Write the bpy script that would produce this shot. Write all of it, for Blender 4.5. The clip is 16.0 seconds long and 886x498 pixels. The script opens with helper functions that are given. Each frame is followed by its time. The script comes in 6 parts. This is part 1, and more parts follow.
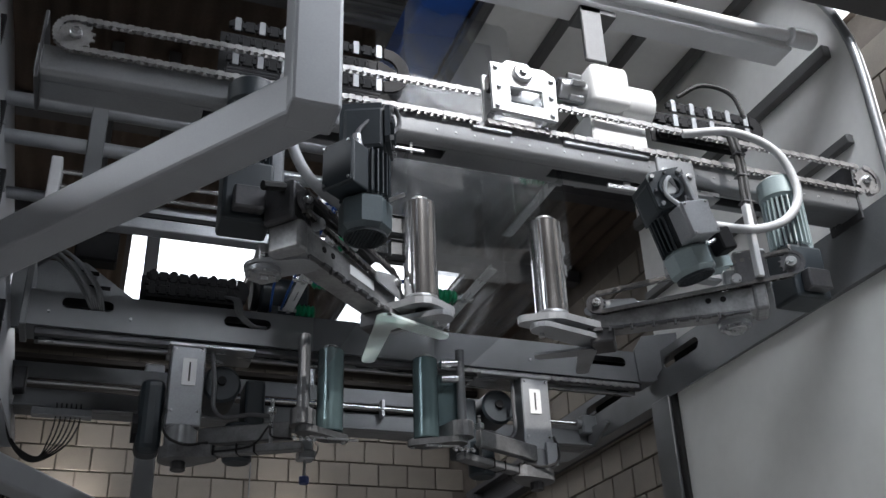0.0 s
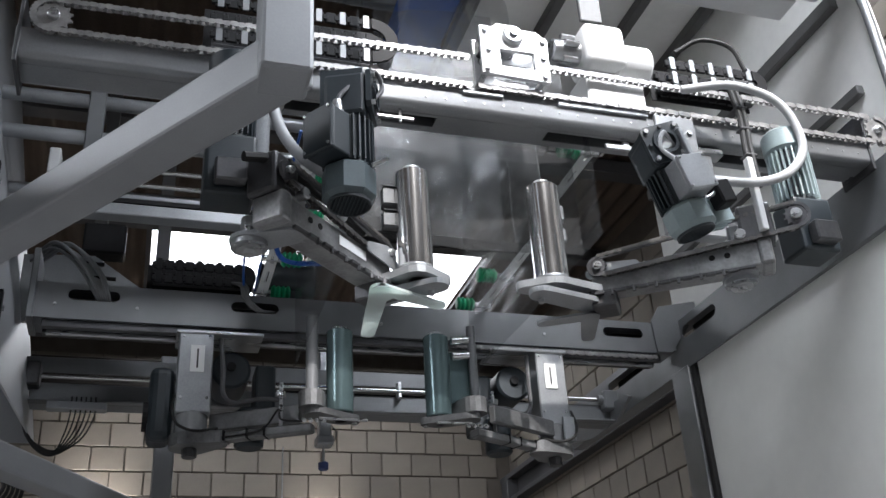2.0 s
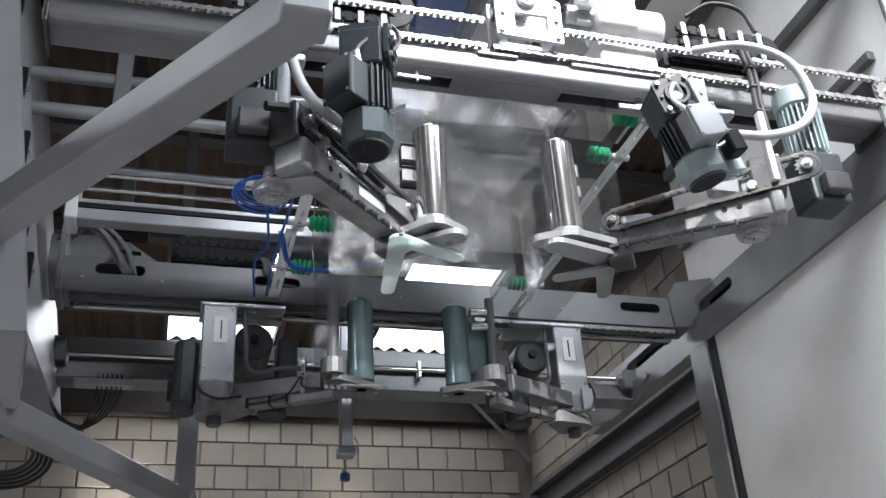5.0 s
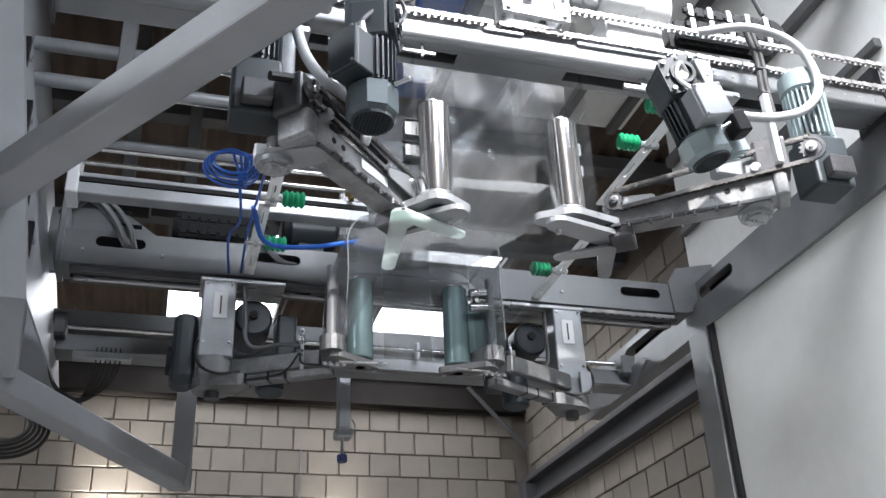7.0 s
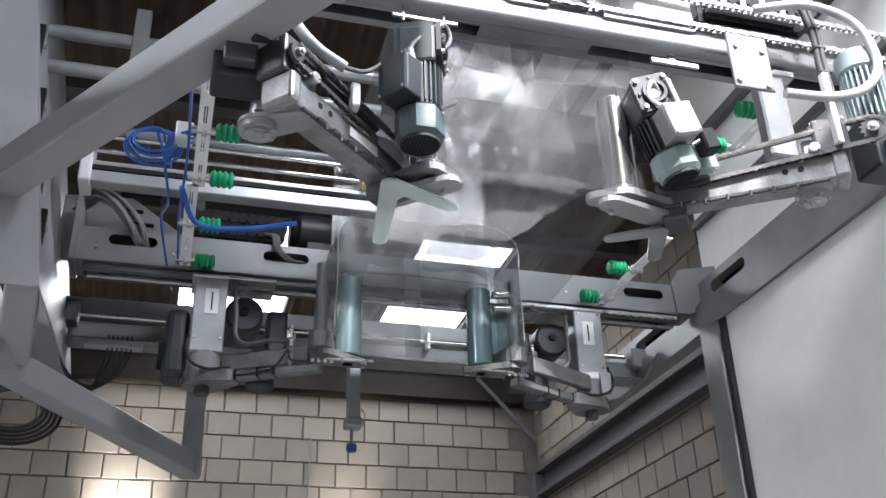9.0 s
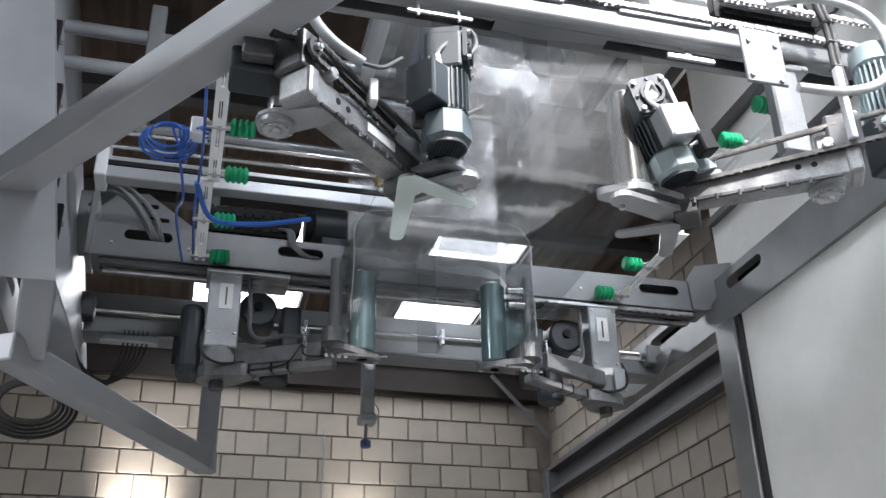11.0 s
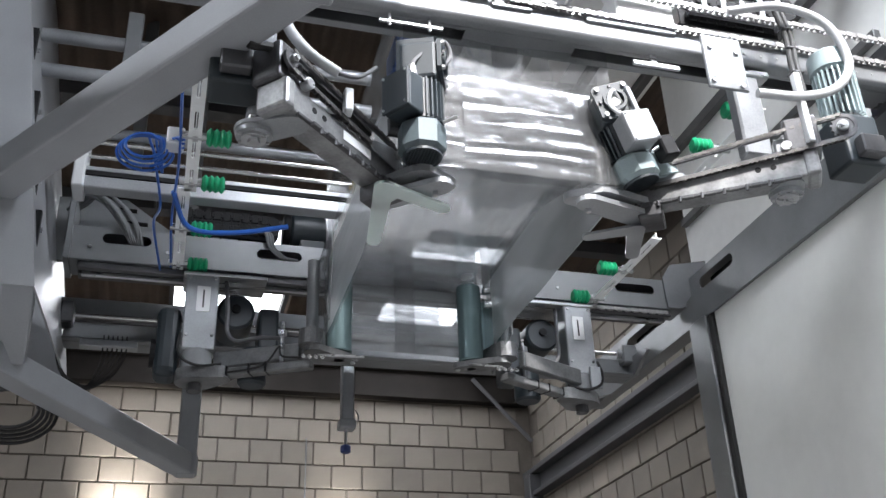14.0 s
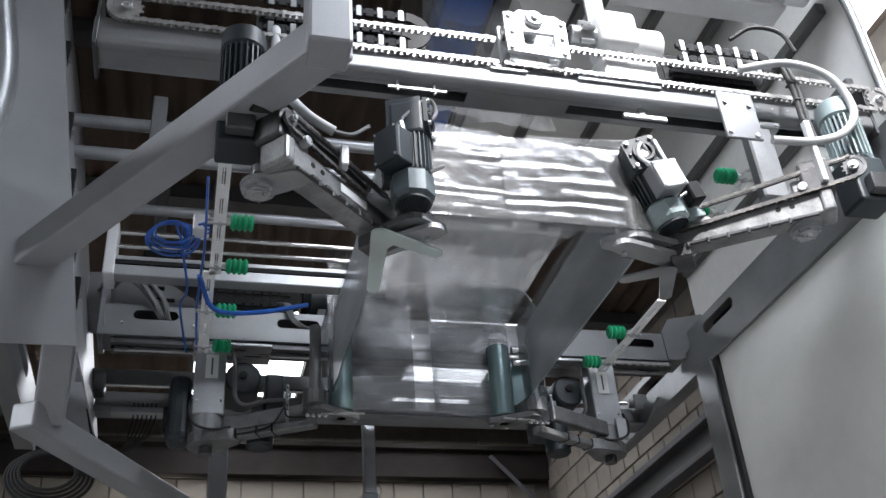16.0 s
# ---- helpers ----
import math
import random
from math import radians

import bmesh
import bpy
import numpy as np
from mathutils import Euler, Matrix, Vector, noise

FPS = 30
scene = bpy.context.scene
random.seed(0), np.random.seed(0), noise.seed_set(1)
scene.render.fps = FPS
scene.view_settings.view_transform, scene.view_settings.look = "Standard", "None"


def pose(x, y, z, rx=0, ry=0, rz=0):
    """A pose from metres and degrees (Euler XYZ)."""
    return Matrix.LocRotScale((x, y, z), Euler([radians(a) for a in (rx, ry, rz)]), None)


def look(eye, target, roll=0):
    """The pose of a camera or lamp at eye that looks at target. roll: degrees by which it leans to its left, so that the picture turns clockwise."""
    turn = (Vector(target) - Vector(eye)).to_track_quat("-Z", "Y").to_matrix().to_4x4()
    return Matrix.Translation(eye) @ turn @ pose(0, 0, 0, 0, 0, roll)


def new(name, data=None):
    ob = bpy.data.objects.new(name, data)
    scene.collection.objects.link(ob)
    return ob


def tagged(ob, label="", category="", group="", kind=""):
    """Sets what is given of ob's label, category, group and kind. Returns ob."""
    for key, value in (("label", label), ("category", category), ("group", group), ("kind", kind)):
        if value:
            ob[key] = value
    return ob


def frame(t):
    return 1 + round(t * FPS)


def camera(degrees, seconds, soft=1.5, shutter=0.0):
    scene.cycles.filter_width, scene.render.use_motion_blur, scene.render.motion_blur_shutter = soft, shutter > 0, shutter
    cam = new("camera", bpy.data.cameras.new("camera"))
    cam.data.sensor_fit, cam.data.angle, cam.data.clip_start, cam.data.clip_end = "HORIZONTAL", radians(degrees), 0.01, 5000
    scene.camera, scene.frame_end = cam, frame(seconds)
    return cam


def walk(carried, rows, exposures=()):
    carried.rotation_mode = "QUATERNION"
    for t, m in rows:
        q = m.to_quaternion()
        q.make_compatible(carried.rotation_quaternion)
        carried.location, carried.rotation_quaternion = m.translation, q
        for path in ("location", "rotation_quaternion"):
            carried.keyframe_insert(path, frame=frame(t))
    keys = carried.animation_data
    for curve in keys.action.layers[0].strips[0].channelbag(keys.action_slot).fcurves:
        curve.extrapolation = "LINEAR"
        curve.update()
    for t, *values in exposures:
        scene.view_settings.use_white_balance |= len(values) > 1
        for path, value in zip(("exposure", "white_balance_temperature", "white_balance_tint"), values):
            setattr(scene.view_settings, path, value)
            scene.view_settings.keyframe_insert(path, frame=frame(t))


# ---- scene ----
cam = camera(49.0, 16.0)
PATH = [
    (0.0, (0.2113, 0.8604, 1.6000), (1.4601, 4.1843, 3.4419), -2.118),
    (0.5, (0.2699, 0.8853, 1.5871), (1.4946, 4.2212, 3.4234), -2.414),
    (1.0, (0.3283, 0.8935, 1.5695), (1.4842, 4.2556, 3.4025), -2.631),
    (1.5, (0.3542, 0.9091, 1.5556), (1.4933, 4.2807, 3.3818), -3.440),
    (2.0, (0.3802, 0.9159, 1.5416), (1.4947, 4.2942, 3.3705), -3.649),
    (2.5, (0.3835, 0.9230, 1.5261), (1.4345, 4.3106, 3.3753), -3.689),
    (3.0, (0.3909, 0.9269, 1.5061), (1.3918, 4.3137, 3.3844), -4.105),
    (3.5, (0.3831, 0.9357, 1.5048), (1.3689, 4.3163, 3.4021), -4.298),
    (4.0, (0.3817, 0.9367, 1.5022), (1.3877, 4.3065, 3.4081), -4.162),
    (4.5, (0.3833, 0.9459, 1.4970), (1.4057, 4.3095, 3.4052), -3.945),
    (7.0, (0.3848, 0.9873, 1.4650), (1.4203, 4.3695, 3.3327), -2.541),
    (7.5, (0.3832, 0.9888, 1.4640), (1.4154, 4.3791, 3.3187), -2.362),
    (8.0, (0.3859, 0.9885, 1.4652), (1.4075, 4.3883, 3.3084), -2.167),
    (8.5, (0.3844, 0.9877, 1.4671), (1.3945, 4.3954, 3.3021), -1.905),
    (9.0, (0.3840, 0.9897, 1.4670), (1.3799, 4.4010, 3.3029), -1.658),
    (9.5, (0.3826, 0.9963, 1.4652), (1.3633, 4.4121, 3.3011), -1.467),
    (10.0, (0.3846, 1.0021, 1.4625), (1.3506, 4.4239, 3.2950), -1.380),
    (12.5, (0.3787, 0.9906, 1.4660), (1.3042, 4.4276, 3.2910), -0.887),
    (13.0, (0.3827, 0.9819, 1.4616), (1.3363, 4.4123, 3.2846), -1.163),
    (13.5, (0.3957, 0.9598, 1.4499), (1.3806, 4.3770, 3.2809), -1.402),
    (14.0, (0.3947, 0.9414, 1.4486), (1.4066, 4.3461, 3.2883), -2.244),
    (14.5, (0.3702, 0.9039, 1.4238), (1.3893, 4.2678, 3.3332), -3.056),
    (15.0, (0.3431, 0.8509, 1.3950), (1.3504, 4.1563, 3.4099), -3.790),
    (15.5, (0.3161, 0.8032, 1.3556), (1.3032, 4.0777, 3.4300), -4.167),
    (16.0, (0.3284, 0.7921, 1.2966), (1.2765, 4.0373, 3.4344), -4.664),
]
walk(cam, [(t, look(eye, target, roll)) for t, eye, target, roll in PATH],
     [(t, e, 6300, 13) for t, e in ((0.0, -0.17), (1.0, 0.14), (2.0, 0.30), (4.0, 0.52), (4.7, 0.68), (7.0, 1.06), (9.0, 1.14), (12.5, 1.10), (14.0, 0.97), (15.0, 0.72), (16.0, 0.54))])

# ---- light ----
world = bpy.data.worlds.new("sky")
scene.world = world
world.use_nodes = True
wn = world.node_tree
sky = wn.nodes.new("ShaderNodeTexSky")
sky.sky_type = "NISHITA"
sky.sun_disc = False
sky.sun_elevation = radians(45)
sky.sun_rotation = radians(180)
wn.nodes["Background"].inputs[1].default_value = 0.12
wn.links.new(sky.outputs[0], wn.nodes["Background"].inputs[0])

SUN_DIR = Vector((0.0, 0.707, -0.707)).normalized()   # from the sun to the machine
sun = new("sun", bpy.data.lights.new("sun", "SUN"))
sun.data.energy, sun.data.angle, sun.data.color = 5.0, radians(0.6), (1.0, 0.96, 0.9)
sun.matrix_world = look((0, 0, 0), SUN_DIR)


def roof_fill(x, y, z, sx, sy, watts, colour=(0.93, 0.97, 1.0)):
    ob = new("roof_fill", bpy.data.lights.new("roof_fill", "AREA"))
    ob.data.shape, ob.data.size, ob.data.size_y, ob.data.energy, ob.data.color = "RECTANGLE", sx, sy, watts, colour
    ob.matrix_world = look((x, y, z), (x, y + 0.001, z - 1))
    return ob


roof_fill(2.65, 1.8, 6.25, 2.9, 1.8, 270)       # sky fill added above the unseen roof opening over the front
roof_fill(0.88, 10.25, 5.9, 1.1, 2.2, 14)      # translucent strips over the rear
roof_fill(3.07, 10.25, 5.9, 0.9, 2.2, 12)
roof_fill(-5.5, 3.5, 5.9, 3.0, 6.0, 475)      # added fill from the left, with no roof light built there
# Added fill from behind the camera
roof_fill(0.0, -5.5, 5.9, 6.0, 2.5, 100)


for wx, watts in ((-0.05, 48), (2.35, 15)):
    wl = new("wall_light", bpy.data.lights.new("wall_light", "AREA"))
    wl.data.shape, wl.data.size, wl.data.energy, wl.data.color = "DISK", 0.18, watts, (1.0, 0.95, 0.86)
    wl.data.spread = radians(66)
    wl.matrix_world = look((wx, 11.74, 3.05), (wx, 12.0, 3.42))


# ---- materials ----
def mat(name, colour, rough=0.5, metal=0.0, var=0.12, scale=6.0, bump=0.0, bscale=60.0, island=0.0, stretch=None):
    """Principled surface with large stains, fine grain and relief."""
    m = bpy.data.materials.new(name)
    m.use_nodes = True
    nt = m.node_tree
    b = nt.nodes["Principled BSDF"]
    b.inputs["Metallic"].default_value = metal
    tc = nt.nodes.new("ShaderNodeTexCoord")
    vec = tc.outputs["Object"]
    if stretch:
        mp = nt.nodes.new("ShaderNodeMapping")
        mp.inputs["Scale"].default_value = stretch
        nt.links.new(vec, mp.inputs[0])
        vec = mp.outputs[0]
    n1 = nt.nodes.new("ShaderNodeTexNoise")
    n1.inputs["Scale"].default_value, n1.inputs["Detail"].default_value = scale, 5
    n2 = nt.nodes.new("ShaderNodeTexNoise")
    n2.inputs["Scale"].default_value, n2.inputs["Detail"].default_value = bscale, 3
    for n in (n1, n2):
        nt.links.new(vec, n.inputs["Vector"])
    mx = nt.nodes.new("ShaderNodeMath")
    mx.operation = "MULTIPLY_ADD"
    mx.inputs[1].default_value, mx.inputs[2].default_value = 0.35, 0.0
    nt.links.new(n2.outputs[0], mx.inputs[0])
    ad = nt.nodes.new("ShaderNodeMath")
    nt.links.new(n1.outputs[0], ad.inputs[0])
    nt.links.new(mx.outputs[0], ad.inputs[1])
    last = ad.outputs[0]
    if island:
        oi = nt.nodes.new("ShaderNodeObjectInfo")
        sc = nt.nodes.new("ShaderNodeMath")
        sc.operation = "MULTIPLY_ADD"
        sc.inputs[1].default_value, sc.inputs[2].default_value = island, -island / 2
        nt.links.new(oi.outputs["Random"], sc.inputs[0])
        a2 = nt.nodes.new("ShaderNodeMath")
        nt.links.new(last, a2.inputs[0])
        nt.links.new(sc.outputs[0], a2.inputs[1])
        last = a2.outputs[0]
    rp = nt.nodes.new("ShaderNodeValToRGB")
    lo = tuple(c * (1 - var * 1.6) for c in colour) + (1,)
    hi = tuple(min(1, c * (1 + var)) for c in colour) + (1,)
    rp.color_ramp.elements[0].position, rp.color_ramp.elements[0].color = 0.42, lo
    rp.color_ramp.elements[1].position, rp.color_ramp.elements[1].color = 0.88, hi
    nt.links.new(last, rp.inputs[0])
    nt.links.new(rp.outputs[0], b.inputs["Base Color"])
    rr = nt.nodes.new("ShaderNodeMapRange")
    rr.inputs["To Min"].default_value, rr.inputs["To Max"].default_value = max(0.02, rough * 0.75), min(1, rough * 1.3)
    nt.links.new(n1.outputs[0], rr.inputs[0])
    nt.links.new(rr.outputs[0], b.inputs["Roughness"])
    if bump:
        bp = nt.nodes.new("ShaderNodeBump")
        bp.inputs["Strength"].default_value, bp.inputs["Distance"].default_value = bump, 0.004
        nt.links.new(n2.outputs[0], bp.inputs["Height"])
        nt.links.new(bp.outputs[0], b.inputs["Normal"])
    return m


def film_mat(name, clear, gloss_rough, haze, stretch, scale, crease, tint, gloss=0.55):
    """Thin clear film: see-through, with gloss, milky haze and soft creases."""
    m = bpy.data.materials.new(name)
    m.use_nodes = True
    nt = m.node_tree
    nt.nodes.remove(nt.nodes["Principled BSDF"])
    out = nt.nodes["Material Output"]
    tr = nt.nodes.new("ShaderNodeBsdfTransparent")
    tr.inputs[0].default_value = (tint, tint * 1.01, tint * 1.02, 1)
    gl = nt.nodes.new("ShaderNodeBsdfGlossy")
    gl.inputs["Roughness"].default_value = gloss_rough
    df = nt.nodes.new("ShaderNodeBsdfDiffuse")
    df.inputs[0].default_value = (0.62, 0.64, 0.65, 1)
    ts = nt.nodes.new("ShaderNodeBsdfTranslucent")
    ts.inputs[0].default_value = (0.80, 0.83, 0.85, 1)
    tl = nt.nodes.new("ShaderNodeMixShader")
    tl.inputs[0].default_value = 0.55
    nt.links.new(df.outputs[0], tl.inputs[1])
    nt.links.new(ts.outputs[0], tl.inputs[2])
    tc = nt.nodes.new("ShaderNodeTexCoord")
    mp = nt.nodes.new("ShaderNodeMapping")
    mp.inputs["Scale"].default_value = stretch
    nt.links.new(tc.outputs["Object"], mp.inputs[0])
    no = nt.nodes.new("ShaderNodeTexNoise")
    no.inputs["Scale"].default_value, no.inputs["Detail"].default_value = scale, 4
    nt.links.new(mp.outputs[0], no.inputs["Vector"])
    bp = nt.nodes.new("ShaderNodeBump")
    bp.inputs["Strength"].default_value, bp.inputs["Distance"].default_value = crease, 0.02
    nt.links.new(no.outputs[0], bp.inputs["Height"])
    nt.links.new(bp.outputs[0], gl.inputs["Normal"])
    fr = nt.nodes.new("ShaderNodeFresnel")
    fr.inputs[0].default_value = 1.45
    nt.links.new(bp.outputs[0], fr.inputs["Normal"])
    fa = nt.nodes.new("ShaderNodeMath")
    fa.operation = "MULTIPLY_ADD"
    fa.use_clamp = True
    fa.inputs[1].default_value, fa.inputs[2].default_value = gloss, 1 - clear
    nt.links.new(fr.outputs[0], fa.inputs[0])
    m1 = nt.nodes.new("ShaderNodeMixShader")
    rp = nt.nodes.new("ShaderNodeMapRange")
    rp.inputs["From Min"].default_value, rp.inputs["From Max"].default_value = 0.3, 0.7
    rp.inputs["To Min"].default_value, rp.inputs["To Max"].default_value = haze
    nt.links.new(no.outputs[0], rp.inputs[0])
    nt.links.new(rp.outputs[0], m1.inputs[0])
    nt.links.new(tr.outputs[0], m1.inputs[1])
    nt.links.new(tl.outputs[0], m1.inputs[2])
    m2 = nt.nodes.new("ShaderNodeMixShader")
    nt.links.new(fa.outputs[0], m2.inputs[0])
    nt.links.new(m1.outputs[0], m2.inputs[1])
    nt.links.new(gl.outputs[0], m2.inputs[2])
    nt.links.new(m2.outputs[0], out.inputs[0])
    return m


def glow_mat(name, colour, strength):
    m = bpy.data.materials.new(name)
    m.use_nodes = True
    b = m.node_tree.nodes["Principled BSDF"]
    b.inputs["Base Color"].default_value = (*colour, 1)
    b.inputs["Emission Color"].default_value = (*colour, 1)
    b.inputs["Emission Strength"].default_value = strength
    return m


GREY = mat("grey_painted_steel", (0.20, 0.207, 0.215), 0.36, 0.35, 0.16, 3, 0.05, 220)
GREY_LIGHT = mat("light_grey_steel", (0.36, 0.375, 0.39), 0.33, 0.55, 0.18, 4, 0.06, 160)
STEEL = mat("brushed_steel", (0.52, 0.53, 0.54), 0.28, 0.9, 0.12, 5, 0.12, 90, stretch=(1, 8, 8))
CHROME = mat("polished_roller_steel", (0.68, 0.68, 0.68), 0.13, 0.96, 0.1, 6, 0.03, 60, stretch=(3, 3, 0.6))
ALU = mat("aluminium_profile", (0.72, 0.73, 0.74), 0.36, 0.3, 0.06, 5, 0.03, 120)
DARK_STEEL = mat("dark_oiled_steel", (0.10, 0.10, 0.105), 0.38, 0.7, 0.2, 9, 0.1, 90)
MOTOR = mat("blue_grey_motor_paint", (0.019, 0.027, 0.033), 0.45, 0.0, 0.15, 8, 0.08, 150)
MOTOR_LIGHT = mat("pale_motor_cowl", (0.30, 0.37, 0.38), 0.4, 0.1, 0.1, 8, 0.05, 150)
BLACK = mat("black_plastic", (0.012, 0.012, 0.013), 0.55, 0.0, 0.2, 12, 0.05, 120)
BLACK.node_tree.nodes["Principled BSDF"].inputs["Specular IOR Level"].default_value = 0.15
RUBBER = mat("black_rubber", (0.012, 0.012, 0.012), 0.7, 0.0, 0.2, 12, 0.1, 120)
CHAIN = mat("roller_chain_steel", (0.33, 0.325, 0.32), 0.33, 0.5, 0.25, 20, 0.1, 200)
TEAL = mat("teal_roller_coating", (0.20, 0.285, 0.295), 0.2, 0.55, 0.1, 5, 0.03, 120, stretch=(4, 4, 0.5))
GREEN = mat("green_suction_rubber", (0.005, 0.30, 0.13), 0.45, 0.0, 0.15, 18, 0.05, 90)
BLUE_HOSE = mat("blue_air_hose", (0.022, 0.10, 0.40), 0.3, 0.0, 0.1, 10)
BLUE_PANEL = mat("blue_painted_sheet", (0.03, 0.13, 0.52), 0.45, 0.0, 0.1, 3)
WHITE_PANEL = mat("off_white_cover_sheet", (0.84, 0.85, 0.82), 0.55, 0.0, 0.05, 1.2, 0.04, 12)
PALE_SHEET = mat("pale_ceiling_sheet", (0.80, 0.80, 0.78), 0.5, 0.0, 0.06, 1.5, 0.03, 20)
NYLON = mat("milky_nylon", (0.80, 0.86, 0.84), 0.4, 0.0, 0.04, 8)
nn = NYLON.node_tree
bs = nn.nodes["Principled BSDF"]
nt_ = nn.nodes.new("ShaderNodeBsdfTranslucent")
nt_.inputs[0].default_value = (0.88, 0.95, 0.93, 1)
nm = nn.nodes.new("ShaderNodeMixShader")
nm.inputs[0].default_value = 0.5
nn.links.new(bs.outputs[0], nm.inputs[1])
nn.links.new(nt_.outputs[0], nm.inputs[2])
nn.links.new(nm.outputs[0], nn.nodes["Material Output"].inputs[0])
LOOM = mat("grey_cable_loom", (0.19, 0.195, 0.20), 0.42, 0.0, 0.15, 12)
HOSE = mat("grey_corrugated_conduit", (0.42, 0.43, 0.44), 0.5, 0.0, 0.1, 12)
CABLE = mat("grey_cable_sheath", (0.09, 0.09, 0.095), 0.5, 0.0, 0.15, 12)
LABEL = mat("white_label", (0.75, 0.76, 0.76), 0.5, 0.0, 0.03, 6)
WHITE_PAINT = mat("white_machine_paint", (0.78, 0.79, 0.79), 0.4, 0.0, 0.05, 5, 0.03, 120)
INK = mat("black_ink", (0.03, 0.03, 0.03), 0.6)
BRASS = mat("brass_fitting", (0.50, 0.36, 0.13), 0.3, 0.9, 0.15, 20)
BLUE_CAP = mat("dark_blue_cap", (0.03, 0.05, 0.16), 0.4)
CLEAR_CAP = mat("smoky_clear_cap", (0.34, 0.35, 0.36), 0.18, 0.3, 0.1, 8)
BRICK = mat("sand_lime_block", (0.178, 0.157, 0.132), 0.85, 0.0, 0.12, 3.0, 0.5, 90, island=0.30)
MORTAR = mat("grey_brown_mortar", (0.11, 0.095, 0.08), 0.95, 0.0, 0.15, 8, 0.5, 120)
WALL_PLAIN = mat("plastered_hall_wall", (0.42, 0.40, 0.37), 0.9, 0.0, 0.08, 1.2, 0.2, 60)
CONCRETE = mat("hall_floor_concrete", (0.27, 0.26, 0.25), 0.6, 0.0, 0.15, 0.8, 0.2, 40)
ROOF = mat("brown_corrugated_roof", (0.072, 0.050, 0.036), 0.8, 0.0, 0.25, 2.0, 0.2, 60)
EAVES = mat("dark_eaves_steel", (0.026, 0.023, 0.021), 0.7, 0.1, 0.2, 3, 0.1, 80)
EAVES.node_tree.nodes["Principled BSDF"].inputs["Specular IOR Level"].default_value = 0.1
STEEL_BEAM = mat("dark_roof_steel", (0.075, 0.075, 0.08), 0.6, 0.3, 0.15, 4, 0.1, 80)
CHANNEL = mat("grey_wall_channel", (0.13, 0.13, 0.13), 0.5, 0.3, 0.12, 4, 0.1, 80)
DAYLIGHT = glow_mat("daylit_translucent_sheet", (0.95, 0.98, 1.0), 3.2)
FILM = film_mat("clear_film", 0.985, 0.20, (0.04, 0.09), (0.6, 0.6, 0.4), 2.0, 0.006, 0.70, 0.35)
FILM_BACK = film_mat("hazy_back_film", 0.955, 0.22, (0.07, 0.16), (0.7, 0.7, 0.35), 2.2, 0.01, 0.62, 0.5)
FILM_BELLY = film_mat("grey_slack_film", 0.93, 0.16, (0.14, 0.26), (0.7, 0.5, 0.7), 2.4, 0.02, 0.62, 0.5)
# Hazier film for the tubes that paint edge highlights
FILM_GLINT = film_mat("milky_highlight_film", 0.80, 0.22, (0.35, 0.6), (1.0, 1.0, 1.0), 4.0, 0.02, 0.9, 0.5)
FILM_CHUTE = film_mat("milky_folded_chute_film", 0.965, 0.18, (0.03, 0.22), (1.0, 1.0, 0.4), 4.0, 0.05, 0.82, 0.5)
FILM_SIDE = film_mat("folded_milky_film", 0.96, 0.30, (0.38, 0.62), (0.4, 0.4, 2.0), 3.0, 0.03, 0.75, 0.3)
FILM_GATHER = film_mat("gathered_film", 0.87, 0.2, (0.05, 0.18), (0.2, 0.2, 7.0), 4.0, 0.015, 0.76, 0.6)
# Gathered film again, its streaky haze painting reflections on the rear band
FILM_REAR_SHEEN = film_mat("sheen_streaked_film", 0.86, 0.22, (0.16, 0.50), (0.2, 0.2, 8.0), 4.0, 0.02, 0.8, 0.6)
# Haze raised here to paint the grey reflection in the taut top
FILM_TOP = film_mat("taut_film", 0.72, 0.10, (0.18, 0.32), (1.0, 1.0, 1.0), 1.6, 0.012, 0.74)
TUBE = mat("light_grey_tube_paint", (0.305, 0.316, 0.33), 0.4, 0.1, 0.08, 3, 0.04, 160)
BEAM_SHEET = mat("grey_folded_beam_sheet", (0.30, 0.31, 0.32), 0.3, 0.6, 0.12, 4, 0.05, 140)
CHAIN_DARK = mat("oiled_drive_chain", (0.13, 0.125, 0.12), 0.35, 0.7, 0.25, 20, 0.1, 200)
BEAM_DARK = mat("dark_grey_beam_paint", (0.115, 0.12, 0.125), 0.42, 0.3, 0.18, 4, 0.06, 120)
# Front-left cowl: pale cowl colour darkened to paint its partial shade
COWL_SHADED = mat("half_shaded_motor_cowl", (0.085, 0.11, 0.12), 0.38, 0.1, 0.15, 8, 0.05, 150)
ARM_DULL = mat("dull_grey_arm_casting", (0.19, 0.193, 0.197), 0.4, 0.5, 0.25, 12, 0.12, 90)
ARM_CAST = mat("dull_cast_steel", (0.30, 0.305, 0.31), 0.34, 0.65, 0.25, 12, 0.12, 90)
STRIP = mat("zinc_plated_strip", (0.86, 0.88, 0.88), 0.4, 0.05, 0.06, 10, 0.03, 90)

# ---- mesh helpers ----
BASES = {}


def thing(name, base, label, category, group="", kind=""):
    e = new(name)
    e.location = base
    e.empty_display_size = 0.1
    BASES[e.name] = Vector(base)
    return tagged(e, label, category, group, kind)


